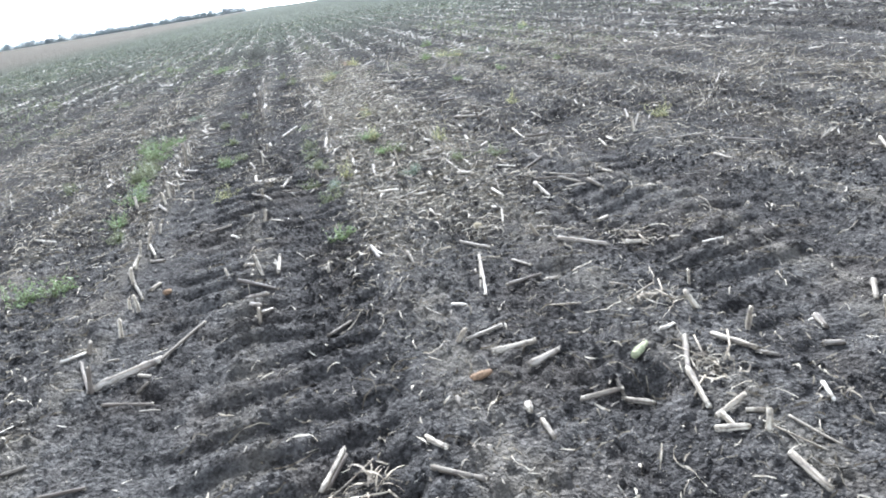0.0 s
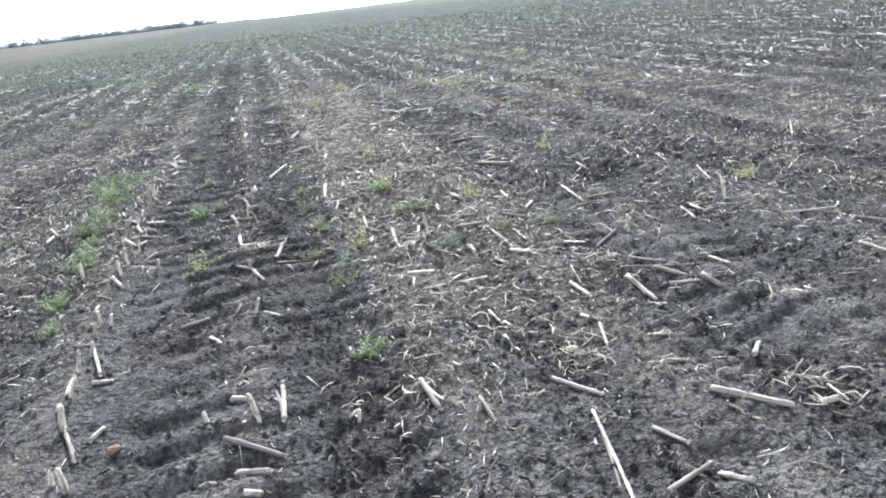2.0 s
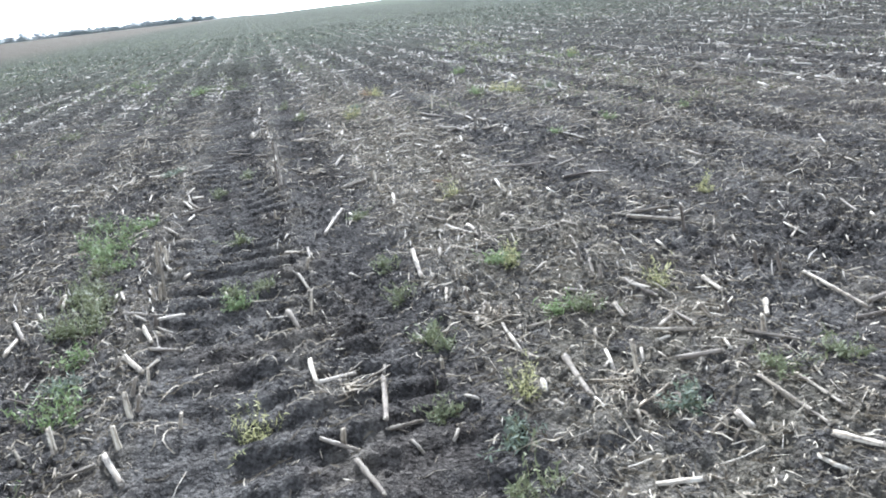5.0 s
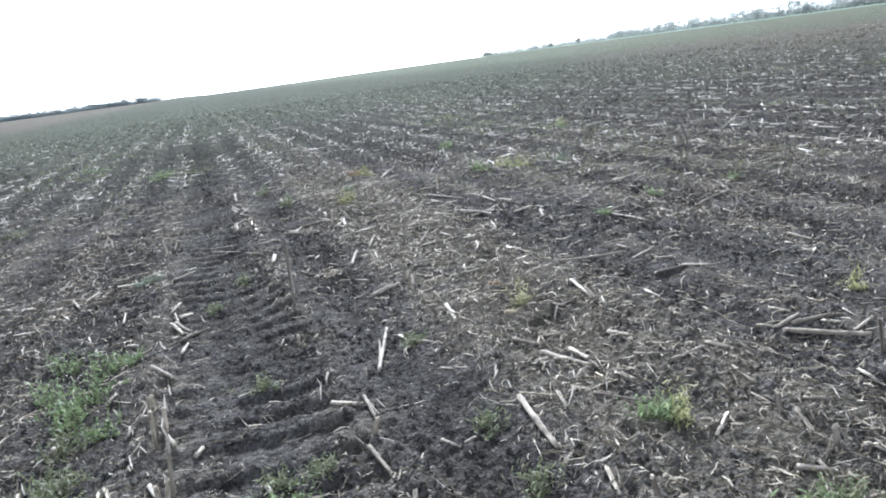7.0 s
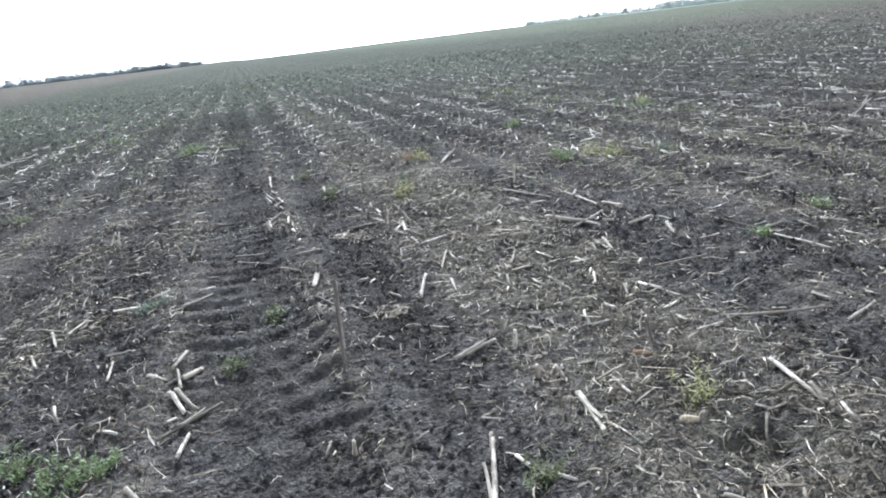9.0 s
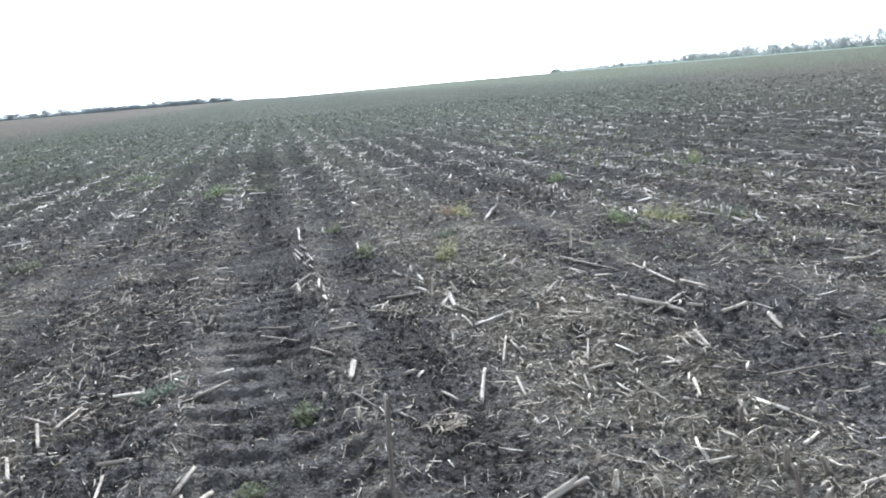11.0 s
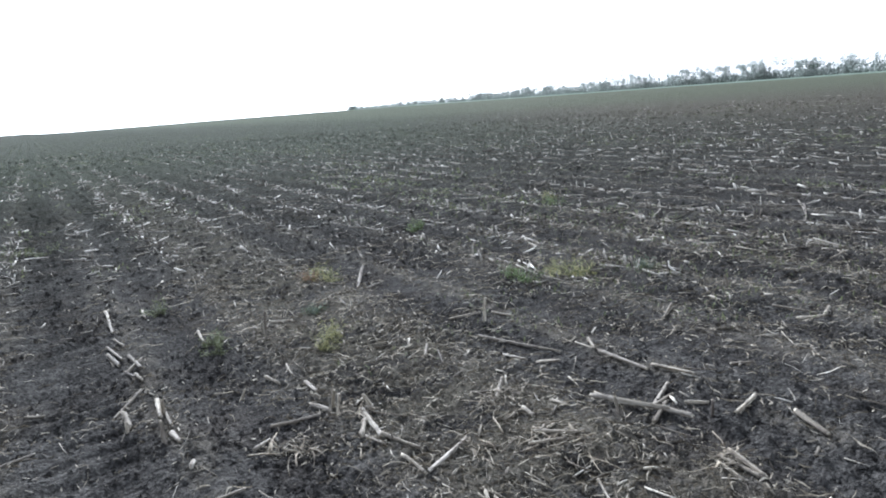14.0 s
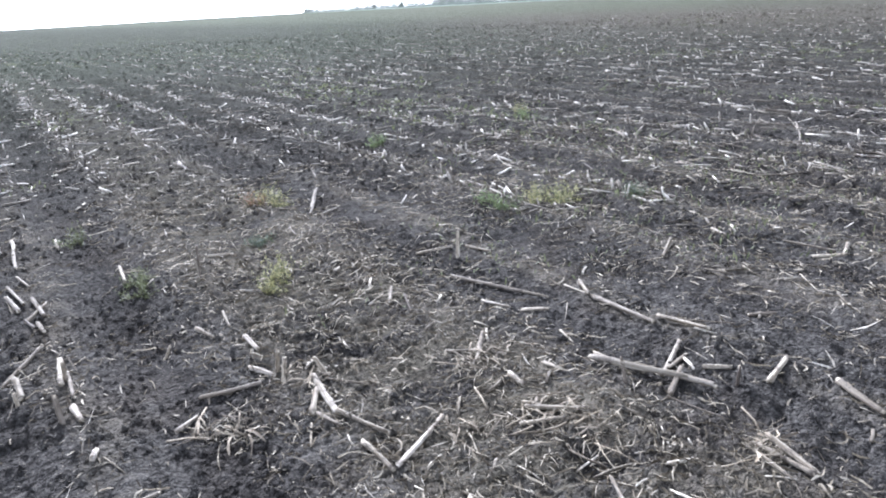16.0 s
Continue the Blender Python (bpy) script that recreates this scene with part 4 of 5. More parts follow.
stalk(-0.76, 9.46, 0.07, 5, "l")
stalk(1.64, 9.46, 0.21, 274, "t")
stalk(6.09, 9.47, 0.32, 213, "l")
stalk(1.18, 9.50, 0.10, 3, "t")
stalk(-0.03, 9.50, 0.21, 76, "B")
stalk(-1.32, 9.57, 0.21, 73, "L")
stalk(1.93, 9.57, 0.10, 317, "L")
stalk(-0.69, 9.58, 0.19, 31, "l")
stalk(1.73, 9.60, 0.18, 24, "B")
stalk(4.92, 9.60, 0.30, 306, "d")
stalk(-1.46, 9.61, 0.23, 312, "L")
stalk(0.94, 9.65, 0.07, 41, "l")
stalk(1.87, 9.65, 0.11, 233, "d")
stalk(1.87, 9.70, 0.13, 10, "L")
stalk(1.71, 9.70, 0.46, 292, "B")
stalk(2.46, 9.72, 0.12, 327, "d")
stalk(1.20, 9.72, 0.15, 327, "l")
stalk(1.87, 9.73, 0.24, 24, "L")
stalk(1.27, 9.75, 0.19, 309, "L")
stalk(2.90, 9.76, 0.20, 229, "t")
stalk(1.26, 9.78, 0.15, 299, "l")
stalk(-0.65, 9.81, 0.10, 36, "l")
stalk(1.69, 9.83, 0.22, 276, "L")
stalk(-0.15, 9.83, 0.21, 300, "d")
stalk(0.67, 9.84, 0.10, 272, "L")
stalk(2.18, 9.85, 0.31, 308, "t")
stalk(2.11, 9.86, 0.24, 274, "L")
stalk(3.45, 9.86, 0.19, 22, "L")
stalk(0.82, 9.87, 0.30, 30, "L")
stalk(3.34, 9.89, 0.14, 293, "L")
stalk(2.93, 9.90, 0.15, 253, "t")
stalk(0.67, 9.93, 0.08, 273, "B")
stalk(1.47, 9.96, 0.09, 273, "L")
stalk(1.30, 9.97, 0.09, 263, "B")
stalk(-0.62, 10.01, 0.07, 357, "l")
stalk(3.40, 10.03, 0.28, 272, "l")
stalk(0.72, 10.07, 0.23, 288, "L")
stalk(4.86, 10.11, 0.29, 315, "l")
stalk(0.56, 10.13, 0.14, 65, "t")
stalk(1.71, 10.13, 0.13, 250, "t")
stalk(0.00, 10.13, 0.17, 2, "d")
stalk(2.05, 10.13, 0.37, 264, "B")
stalk(0.64, 10.17, 0.12, 286, "d")
stalk(0.88, 10.17, 0.07, 54, "l")
stalk(-0.36, 10.18, 0.27, 320, "d")
stalk(1.34, 10.24, 0.21, 46, "L")
stalk(1.27, 10.30, 0.10, 306, "l")
stalk(0.65, 10.30, 0.16, 60, "L")
stalk(0.70, 10.32, 0.29, 263, "B")
stalk(0.82, 10.35, 0.19, 311, "t")
stalk(-0.39, 10.38, 0.23, 325, "d")
stalk(2.06, 10.40, 0.21, 267, "t")
stalk(2.10, 10.41, 0.17, 238, "L")
stalk(1.79, 10.41, 0.12, 301, "L")
stalk(-0.04, 10.46, 0.06, 70, "L")
stalk(2.79, 10.47, 0.23, 29, "L")
stalk(3.25, 10.47, 0.16, 240, "L")
stalk(0.25, 10.48, 0.10, 36, "B")
stalk(0.82, 10.51, 0.06, 334, "l")
stalk(1.90, 10.53, 0.13, 294, "l")
stalk(4.80, 10.53, 0.19, 354, "l")
stalk(1.31, 10.54, 0.10, 23, "l")
stalk(5.30, 10.55, 0.26, 275, "d")
stalk(1.68, 10.56, 0.13, 299, "L")
stalk(3.73, 10.57, 0.15, 246, "l")
stalk(0.44, 10.58, 0.23, 333, "d")
stalk(3.34, 10.60, 0.10, 228, "l")
stalk(2.30, 10.60, 0.07, 31, "l")
stalk(0.58, 10.63, 0.12, 300, "L")
stalk(4.89, 10.66, 0.11, 266, "l")
stalk(4.12, 10.72, 0.19, 328, "d")
stalk(6.51, 10.75, 0.25, 325, "t")
stalk(5.59, 10.75, 0.21, 268, "d")
stalk(-0.05, 10.77, 0.13, 275, "B")
stalk(1.81, 10.79, 0.41, 292, "B")
stalk(1.36, 10.82, 0.18, 249, "d")
stalk(4.80, 10.88, 0.23, 335, "l")
stalk(0.63, 10.89, 0.17, 269, "B")
stalk(1.34, 10.94, 0.17, 57, "B")
stalk(4.68, 10.99, 0.19, 303, "l")
stalk(-0.04, 11.04, 0.26, 269, "d")
stalk(-0.68, 11.05, 0.18, 20, "l")
stalk(-0.21, 11.13, 0.15, 273, "B")
stalk(4.58, 11.16, 0.19, 275, "l")
stalk(0.51, 11.16, 0.12, 292, "L")
stalk(-0.06, 11.17, 0.25, 264, "B")
stalk(2.06, 11.19, 0.16, 293, "L")
stalk(0.63, 11.23, 0.18, 262, "l")
stalk(4.60, 11.23, 0.13, 258, "l")
stalk(-0.17, 11.24, 0.15, 7, "t")
stalk(-0.18, 11.35, 0.31, 58, "L")
stalk(1.88, 11.37, 0.21, 330, "l")
stalk(4.19, 11.55, 0.23, 294, "l")
stalk(4.56, 11.60, 0.30, 253, "d")
stalk(6.25, 11.68, 0.72, 211, "l")
stalk(4.51, 11.68, 0.12, 260, "l")
stalk(-0.08, 11.71, 0.16, 275, "L")
stalk(7.53, 11.73, 0.76, 10, "l")
stalk(4.57, 11.74, 0.15, 238, "l")
stalk(5.35, 11.75, 0.27, 271, "l")
stalk(-0.12, 11.77, 0.20, 277, "d")
stalk(5.44, 11.81, 0.36, 359, "d")
stalk(-0.08, 11.90, 0.16, 49, "L")
stalk(5.24, 11.91, 0.24, 272, "l")
stalk(6.62, 11.95, 0.77, 38, "l")
stalk(5.67, 11.95, 0.32, 222, "l")
stalk(-0.06, 11.96, 0.33, 278, "L")
stalk(4.57, 12.09, 0.25, 286, "l")
stalk(0.88, 12.11, 0.14, 360, "L")
stalk(-0.17, 12.12, 0.23, 279, "L")
stalk(1.82, 12.18, 0.13, 250, "l")
stalk(0.36, 12.19, 0.31, 265, "B")
stalk(1.37, 12.20, 0.20, 262, "l")
stalk(5.25, 12.23, 0.25, 316, "d")
stalk(-0.15, 12.24, 0.33, 279, "L")
stalk(-0.10, 12.43, 0.23, 281, "l")
stalk(1.77, 12.52, 0.18, 25, "l")
stalk(5.49, 12.59, 0.34, 10, "l")
stalk(3.49, 12.60, 0.24, 259, "l")
stalk(-0.11, 12.83, 0.36, 269, "B")
stalk(1.80, 12.84, 0.72, 62, "L")
stalk(5.50, 12.92, 0.58, 28, "l")
stalk(5.24, 12.93, 0.49, 241, "l")
stalk(5.20, 12.97, 0.55, 240, "l")
stalk(0.13, 13.04, 0.17, 268, "L")
stalk(4.26, 13.15, 0.32, 278, "t")
stalk(-0.10, 13.20, 0.23, 270, "L")
stalk(2.13, 13.55, 0.33, 253, "l")
stub(1.38, 1.41, 0.07, -1, 322, "s")
stub(2.10, 1.77, 0.08, -10, 314, "s")
stub(1.67, 1.90, 0.08, 8, 349, "S")
stub(1.61, 2.11, 0.08, -28, 349, "S")
stub(0.75, 2.27, 0.05, 33, 349, "S")
stub(1.72, 2.33, 0.06, -3, 349, "s")
stub(-0.62, 2.61, 0.11, 13, 349, "D")
stub(0.01, 2.91, 0.06, 9, 349, "S")
stub(-0.71, 2.96, 0.06, 24, 349, "D")
stub(1.37, 3.09, 0.07, -28, 347, "S")
stub(-0.61, 3.09, 0.09, 13, 349, "S")
stub(-0.57, 3.32, 0.08, -1, 349, "S")
stub(0.34, 3.36, 0.04, 10, 347, "s")
stub(-0.62, 3.37, 0.05, 10, 349, "s")
stub(0.01, 3.48, 0.10, -8, 349, "S")
stub(-0.16, 3.52, 0.04, -9, 347, "s")
stub(-0.66, 3.69, 0.09, 10, 347, "S")
stub(-0.68, 3.90, 0.08, 28, 347, "S")
stub(-0.69, 4.10, 0.09, 17, 349, "s")
stub(-0.67, 4.25, 0.07, 14, 347, "s")
stub(0.01, 4.42, 0.08, 21, 347, "S")
stub(1.99, 4.45, 0.09, -2, 322, "s")
stub(0.65, 4.46, 0.06, 19, 347, "s")
stub(-0.70, 4.46, 0.07, 14, 347, "s")
stub(-0.66, 4.58, 0.06, 18, 347, "S")
stub(-0.70, 4.59, 0.08, 2, 347, "S")
stub(2.69, 4.59, 0.10, -6, 347, "S")
stub(-0.69, 4.77, 0.05, 35, 347, "S")
stub(1.01, 4.98, 0.14, -8, 347, "S")
stub(1.56, 5.03, 0.07, -9, 347, "S")
stub(-0.01, 5.03, 0.06, 5, 347, "S")
stub(1.46, 5.21, 0.07, -35, 340, "S")
stub(1.56, 5.23, 0.06, -19, 316, "D")
stub(-0.72, 5.28, 0.09, 1, 347, "S")
stub(0.41, 5.35, 0.04, -3, 347, "s")
stub(-0.94, 5.37, 0.09, 3, 347, "S")
stub(-0.54, 5.37, 0.06, 16, 347, "s")
stub(2.00, 5.46, 0.08, -14, 312, "D")
stub(-0.71, 5.46, 0.10, 4, 347, "S")
stub(-0.69, 5.50, 0.06, 20, 347, "D")
stub(1.99, 5.60, 0.07, -13, 314, "D")
stub(0.73, 5.61, 0.06, 15, 337, "s")
stub(0.69, 5.61, 0.07, -0, 338, "s")
stub(-0.73, 5.63, 0.08, 24, 347, "D")
stub(-0.68, 5.70, 0.07, 12, 347, "s")
stub(1.26, 5.71, 0.06, -5, 309, "D")
stub(0.66, 5.79, 0.07, -13, 342, "D")
stub(-0.82, 5.86, 0.06, 32, 347, "D")
stub(1.26, 5.93, 0.08, -6, 313, "D")
stub(-0.02, 6.04, 0.12, 10, 347, "s")
stub(1.94, 6.09, 0.14, -6, 340, "D")
stub(5.29, 6.19, 0.09, 14, 320, "s")
stub(-0.71, 6.22, 0.07, 13, 340, "D")
stub(-0.74, 6.51, 0.08, -1, 10, "s")
stub(-0.72, 6.52, 0.10, 11, 10, "s")
stub(-0.71, 6.60, 0.23, 9, 347, "p")
stub(0.01, 6.61, 0.06, 15, 347, "S")
stub(-1.41, 6.70, 0.08, 12, 20, "s")
stub(-1.24, 6.75, 0.06, 35, 347, "s")
stub(-0.78, 6.99, 0.16, 3, 8, "s")
stub(-0.74, 7.05, 0.11, 8, 342, "S")
stub(-1.40, 7.08, 0.05, 35, 347, "s")
stub(-0.74, 7.13, 0.08, -2, 342, "s")
stub(-0.81, 7.22, 0.09, 10, 347, "s")
stub(1.41, 7.33, 0.06, -35, 345, "S")
stub(-0.80, 7.34, 0.07, 1, 342, "s")
stub(-0.11, 7.74, 0.05, 4, 355, "s")
stub(1.25, 7.79, 0.06, -17, 313, "D")
stub(0.73, 7.87, 0.06, -27, 346, "S")
stub(1.21, 7.88, 0.06, -3, 316, "D")
stub(0.65, 7.91, 0.06, -9, 346, "S")
stub(1.18, 7.96, 0.12, -13, 346, "D")
stub(1.34, 8.02, 0.07, -22, 346, "D")
stub(1.24, 8.09, 0.08, -2, 319, "D")
stub(0.67, 8.20, 0.08, 2, 345, "S")
stub(-0.04, 8.32, 0.40, 1, 345, "p")
stub(0.68, 8.36, 0.05, 16, 345, "s")
stub(1.31, 8.41, 0.07, 2, 322, "D")
stub(-0.02, 8.50, 0.32, 2, 354, "p")
stub(-0.07, 8.98, 0.05, 1, 345, "S")
stub(-0.19, 9.30, 0.04, 7, 343, "s")
stub(5.26, 9.41, 0.06, -14, 283, "s")
stub(1.90, 9.47, 0.07, 2, 298, "D")
stub(1.60, 9.72, 0.08, -9, 308, "D")
stub(4.39, 10.23, 0.06, -14, 292, "s")
stub(0.77, 10.45, 0.09, -27, 326, "S")
stub(0.62, 10.52, 0.11, 9, 326, "S")
stub(3.49, 10.55, 0.08, -17, 301, "D")
stub(-0.78, 10.59, 0.07, 30, 6, "s")
stub(-0.84, 10.59, 0.11, -8, 7, "s")
stub(0.63, 10.60, 0.09, 8, 341, "s")
stub(-0.10, 10.74, 0.11, -1, 326, "D")
stub(-0.22, 11.01, 0.06, -2, 358, "s")
stub(0.32, 11.08, 0.06, 25, 326, "s")
stub(-0.05, 11.09, 0.08, 2, 343, "s")
stub(1.91, 11.18, 0.15, 3, 324, "S")
stub(-1.36, 11.33, 0.08, 8, 13, "s")
stub(-1.44, 11.42, 0.11, 33, 14, "s")
stub(0.67, 11.78, 0.19, 4, 326, "p")
weed(-1.02, 7.26, 0.10, "green")
weed(-0.34, 6.30, 0.06, "green")
weed(0.52, 4.82, 0.05, "blue")
weed(0.43, 5.61, 0.06, "pale")
weed(1.41, 4.81, 0.06, "pale")
weed(0.37, 11.85, 0.09, "pale")
weed(-0.94, 4.65, 0.07, "pale")
weed(0.47, 3.79, 0.05, "green")
weed(-1.23, 3.86, 0.10, "green")
weed(-1.11, 3.90, 0.10, "green")
weed(0.45, 4.60, 0.08, "pale")
weed(1.06, 4.77, 0.05, "blue")
weed(1.70, 4.81, 0.07, "pale")
weed(3.09, 4.92, 0.08, "yellow")
weed(0.61, 5.02, 0.03, "yellow")
weed(-0.98, 5.02, 0.08, "green")
weed(0.35, 5.10, 0.03, "pale")
weed(-0.28, 5.20, 0.05, "yellow")
weed(0.46, 5.49, 0.03, "pale")
weed(1.09, 5.50, 0.05, "pale")
weed(1.46, 5.55, 0.05, "yellow")
weed(0.97, 5.54, 0.06, "green")
weed(-1.00, 5.60, 0.16, "green")
weed(-1.01, 5.80, 0.06, "blue")
weed(0.39, 6.03, 0.05, "pale")
weed(0.98, 6.06, 0.03, "yellow")
weed(-1.00, 6.07, 0.07, "green")
weed(0.94, 6.14, 0.07, "green")
weed(0.95, 6.15, 0.05, "green")
weed(-1.03, 6.31, 0.09, "pale")
weed(-1.13, 6.36, 0.08, "pale")
weed(0.41, 6.42, 0.06, "pale")
weed(-0.36, 6.46, 0.04, "pale")
weed(-0.22, 6.48, 0.05, "pale")
weed(-1.07, 6.45, 0.21, "pale")
weed(-1.68, 6.47, 0.08, "pale")
weed(2.43, 6.62, 0.03, "yellow")
weed(-1.02, 6.60, 0.09, "pale")
weed(-1.08, 6.69, 0.16, "pale")
weed(-1.19, 6.83, 0.09, "pale")
weed(-1.09, 6.92, 0.07, "pale")
weed(-1.13, 7.20, 0.09, "pale")
weed(-0.34, 7.26, 0.04, "pale")
weed(0.39, 7.35, 0.04, "pale")
weed(-1.16, 7.42, 0.10, "green")
weed(1.08, 7.53, 0.04, "yellow")
weed(-1.15, 7.56, 0.11, "green")
weed(-1.10, 7.68, 0.16, "green")
weed(-1.27, 7.80, 0.11, "green")
weed(-1.07, 7.98, 0.12, "green")
weed(-0.95, 8.00, 0.07, "green")
weed(-1.25, 8.19, 0.10, "green")
weed(-0.50, 8.64, 0.06, "pale")
weed(2.44, 8.80, 0.04, "green")
weed(3.92, 9.03, 0.06, "green")
weed(3.13, 9.06, 0.05, "green")
weed(-0.29, 9.19, 0.05, "pale")
weed(-0.95, 9.64, 0.07, "blue")
weed(3.51, 11.29, 0.09, "blue")
weed(3.06, 11.55, 0.09, "yellow")
weed(0.94, 11.47, 0.10, "yellow")
weed(2.89, 11.59, 0.08, "yellow")
weed(1.02, 11.54, 0.08, "yellow")
weed(3.21, 11.63, 0.11, "yellow")
weed(2.98, 11.69, 0.11, "yellow")
weed(2.65, 11.71, 0.10, "green")
weed(2.69, 11.92, 0.08, "green")
weed(0.41, 12.01, 0.07, "pale")
weed(1.14, 12.20, 0.06, "blue")
weed(1.53, 12.82, 0.08, "yellow")
weed(1.40, 13.01, 0.10, "red")
weed(0.21, 13.02, 0.10, "pale")
weed(-2.58, 13.21, 0.17, "pale")
weed(1.54, 13.13, 0.17, "yellow")
weed(3.21, 14.43, 0.11, "green")
weed(5.45, 14.62, 0.17, "green")
weed(3.26, 14.52, 0.12, "green")
weed(5.53, 14.79, 0.19, "yellow")
weed(-1.13, 16.78, 0.30, "green")
weed(-0.61, 16.94, 0.47, "pale")
weed(-1.10, 17.34, 0.25, "green")
weed(-2.51, 19.02, 0.50, "pale")
weed(-2.65, 20.42, 0.50, "green")
husk_fan(1.69, 1.49, 0.07)
husk_fan(0.34, 1.68, 0.09)
husk_fan(1.37, 3.14, 0.06)
husk_fan(-0.03, 3.75, 0.07)
husk_fan(1.37, 5.30, 0.08)
husk_fan(0.68, 5.59, 0.09)
husk_fan(0.72, 7.91, 0.08)
husk_fan(0.26, 8.80, 0.09)
husk_fan(0.26, 8.90, 0.10)
husk_fan(1.29, 10.17, 0.08)
husk_fan(0.38, 10.31, 0.10)
husk_fan(0.69, 10.40, 0.08)
husk_fan(0.67, 10.58, 0.06)
heap(0.23, 1.61, 0.10)
heap(1.42, 1.72, 0.07)
cob(-0.46, 3.49, 0.02, "orange")
cob(1.28, 1.91, 0.05, "green")
cob(0.76, 2.01, 0.04, "orange")
heap(1.52, 2.23, 0.11)
heap(1.73, 2.92, 0.12)
heap(1.17, 3.36, 0.10)
cob(1.15, 3.39, 0.02, "tan")
heap(0.88, 4.09, 0.13)
heap(1.68, 4.17, 0.10)
heap(0.99, 4.87, 0.11)
heap(0.94, 4.95, 0.05)
heap(0.07, 5.30, 0.07)
heap(0.68, 5.61, 0.07)
heap(0.91, 6.51, 0.17)
heap(1.00, 7.05, 0.07)
cob(0.96, 7.41, 0.03, "tan")
heap(0.86, 7.70, 0.08)
heap(1.15, 7.79, 0.12)
cob(1.08, 7.87, 0.04, "orange")
heap(0.25, 8.83, 0.07)
heap(1.65, 9.20, 0.06)
heap(1.65, 9.21, 0.09)
heap(1.10, 9.20, 0.09)
heap(1.26, 9.53, 0.08)
heap(1.27, 9.69, 0.11)
heap(1.23, 9.78, 0.11)
heap(0.99, 9.86, 0.07)
heap(1.30, 10.18, 0.06)
heap(1.29, 10.20, 0.09)
heap(0.40, 10.35, 0.10)
heap(0.31, 10.38, 0.07)


# ---- what nobody could count ----
def scatter(count, x0, x1, y0, y1, weight):
    px, py = rng.uniform(x0, x1, count * 6), rng.uniform(y0, y1, count * 6)
    keep = rng.uniform(0, 1, count * 6) < weight(px, py)
    return px[keep][:count], py[keep][:count]


def littered(x, y):
    row = np.exp(-((((x - ROW0 + ROW / 2) % ROW) - ROW / 2) / 0.12) ** 2)
    band = step(x, 0.4, 0.8) * (1 - step(x, 1.4, 1.9)) * (0.35 + 0.65 * step(y, 2.6, 4.2))
    clump = step(value_noise(x / 0.5, y / 0.7, 31), -0.2, 0.6)
    track = 1.6 * (1 - step(np.abs(x + 0.22), 0.48, 0.62)) + (1 - step(np.abs(x - 2.1), 0.2, 0.35))
    return np.clip(0.22 + 0.30 * row + 0.42 * band + 0.30 * clump - 0.22 * track, 0.05, 1) * (0.3 + 0.7 * step(y, 2.4, 4.6))


def clod_mesh(name, px, py, size):
    """Jagged lumps of soil, half sunk in the ground."""
    k = len(px)
    ball = np.array([(1, 0, 0), (0, 1, 0), (-1, 0, 0), (0, -1, 0), (0, 0, 1), (0, 0, -0.6)], float)
    tris = np.array([(0, 1, 4), (1, 2, 4), (2, 3, 4), (3, 0, 4), (1, 0, 5), (2, 1, 5), (3, 2, 5), (0, 3, 5)])
    yaw = rng.uniform(0, 6.28, k)[:, None]
    jag = ball[None] * rng.uniform(0.55, 1.3, (k, 6, 1)) + rng.normal(size=(k, 6, 3)) * 0.12
    spin = np.stack([jag[..., 0] * np.cos(yaw) - jag[..., 1] * np.sin(yaw), jag[..., 0] * np.sin(yaw) + jag[..., 1] * np.cos(yaw), jag[..., 2] * 0.75], -1)
    verts = spin * size[:, None, None] + np.stack([px, py, soil(px, py) + size * 0.15], -1)[:, None]
    faces = (tris[None] + (np.arange(k) * 6)[:, None, None]).reshape(-1, 3)
    return raw(name, verts.reshape(-1, 3), faces.tolist(), SOIL, False)


# clods and crumbs
px, py = scatter(62000, -2.4, 4.2, 1.0, 12.0, lambda x, y: np.clip(0.45 + 0.6 * value_noise(x / 0.35, y / 0.35, 33), 0.05, 1) * (0.35 + 0.65 * step(np.abs(x + 0.50), 0.22, 0.32)))
tagged(new("soil_clods", clod_mesh("soil_clods", px, py, 0.0035 + 0.017 * rng.uniform(0, 1, len(px)) ** 3)), "small dark clods of crumbled soil", "soil clods", kind="stuff")

# chaff: curled leaf scraps
px, py = scatter(84000, -3.2, 6.0, 0.8, 12.5, littered)
k = len(px)
size = 0.009 + 0.058 * rng.uniform(0, 1, k) ** 2.6
at = np.stack([px, py, soil(px, py) + 0.004], -1)
tagged(new("chaff", raw("chaff", *strips(at, size, 0.002 + 0.007 * rng.uniform(0, 1, k) ** 1.7, 0.14, 0.012), CHAFF)), "scattered scraps of dry corn leaves", "chaff", kind="stuff")

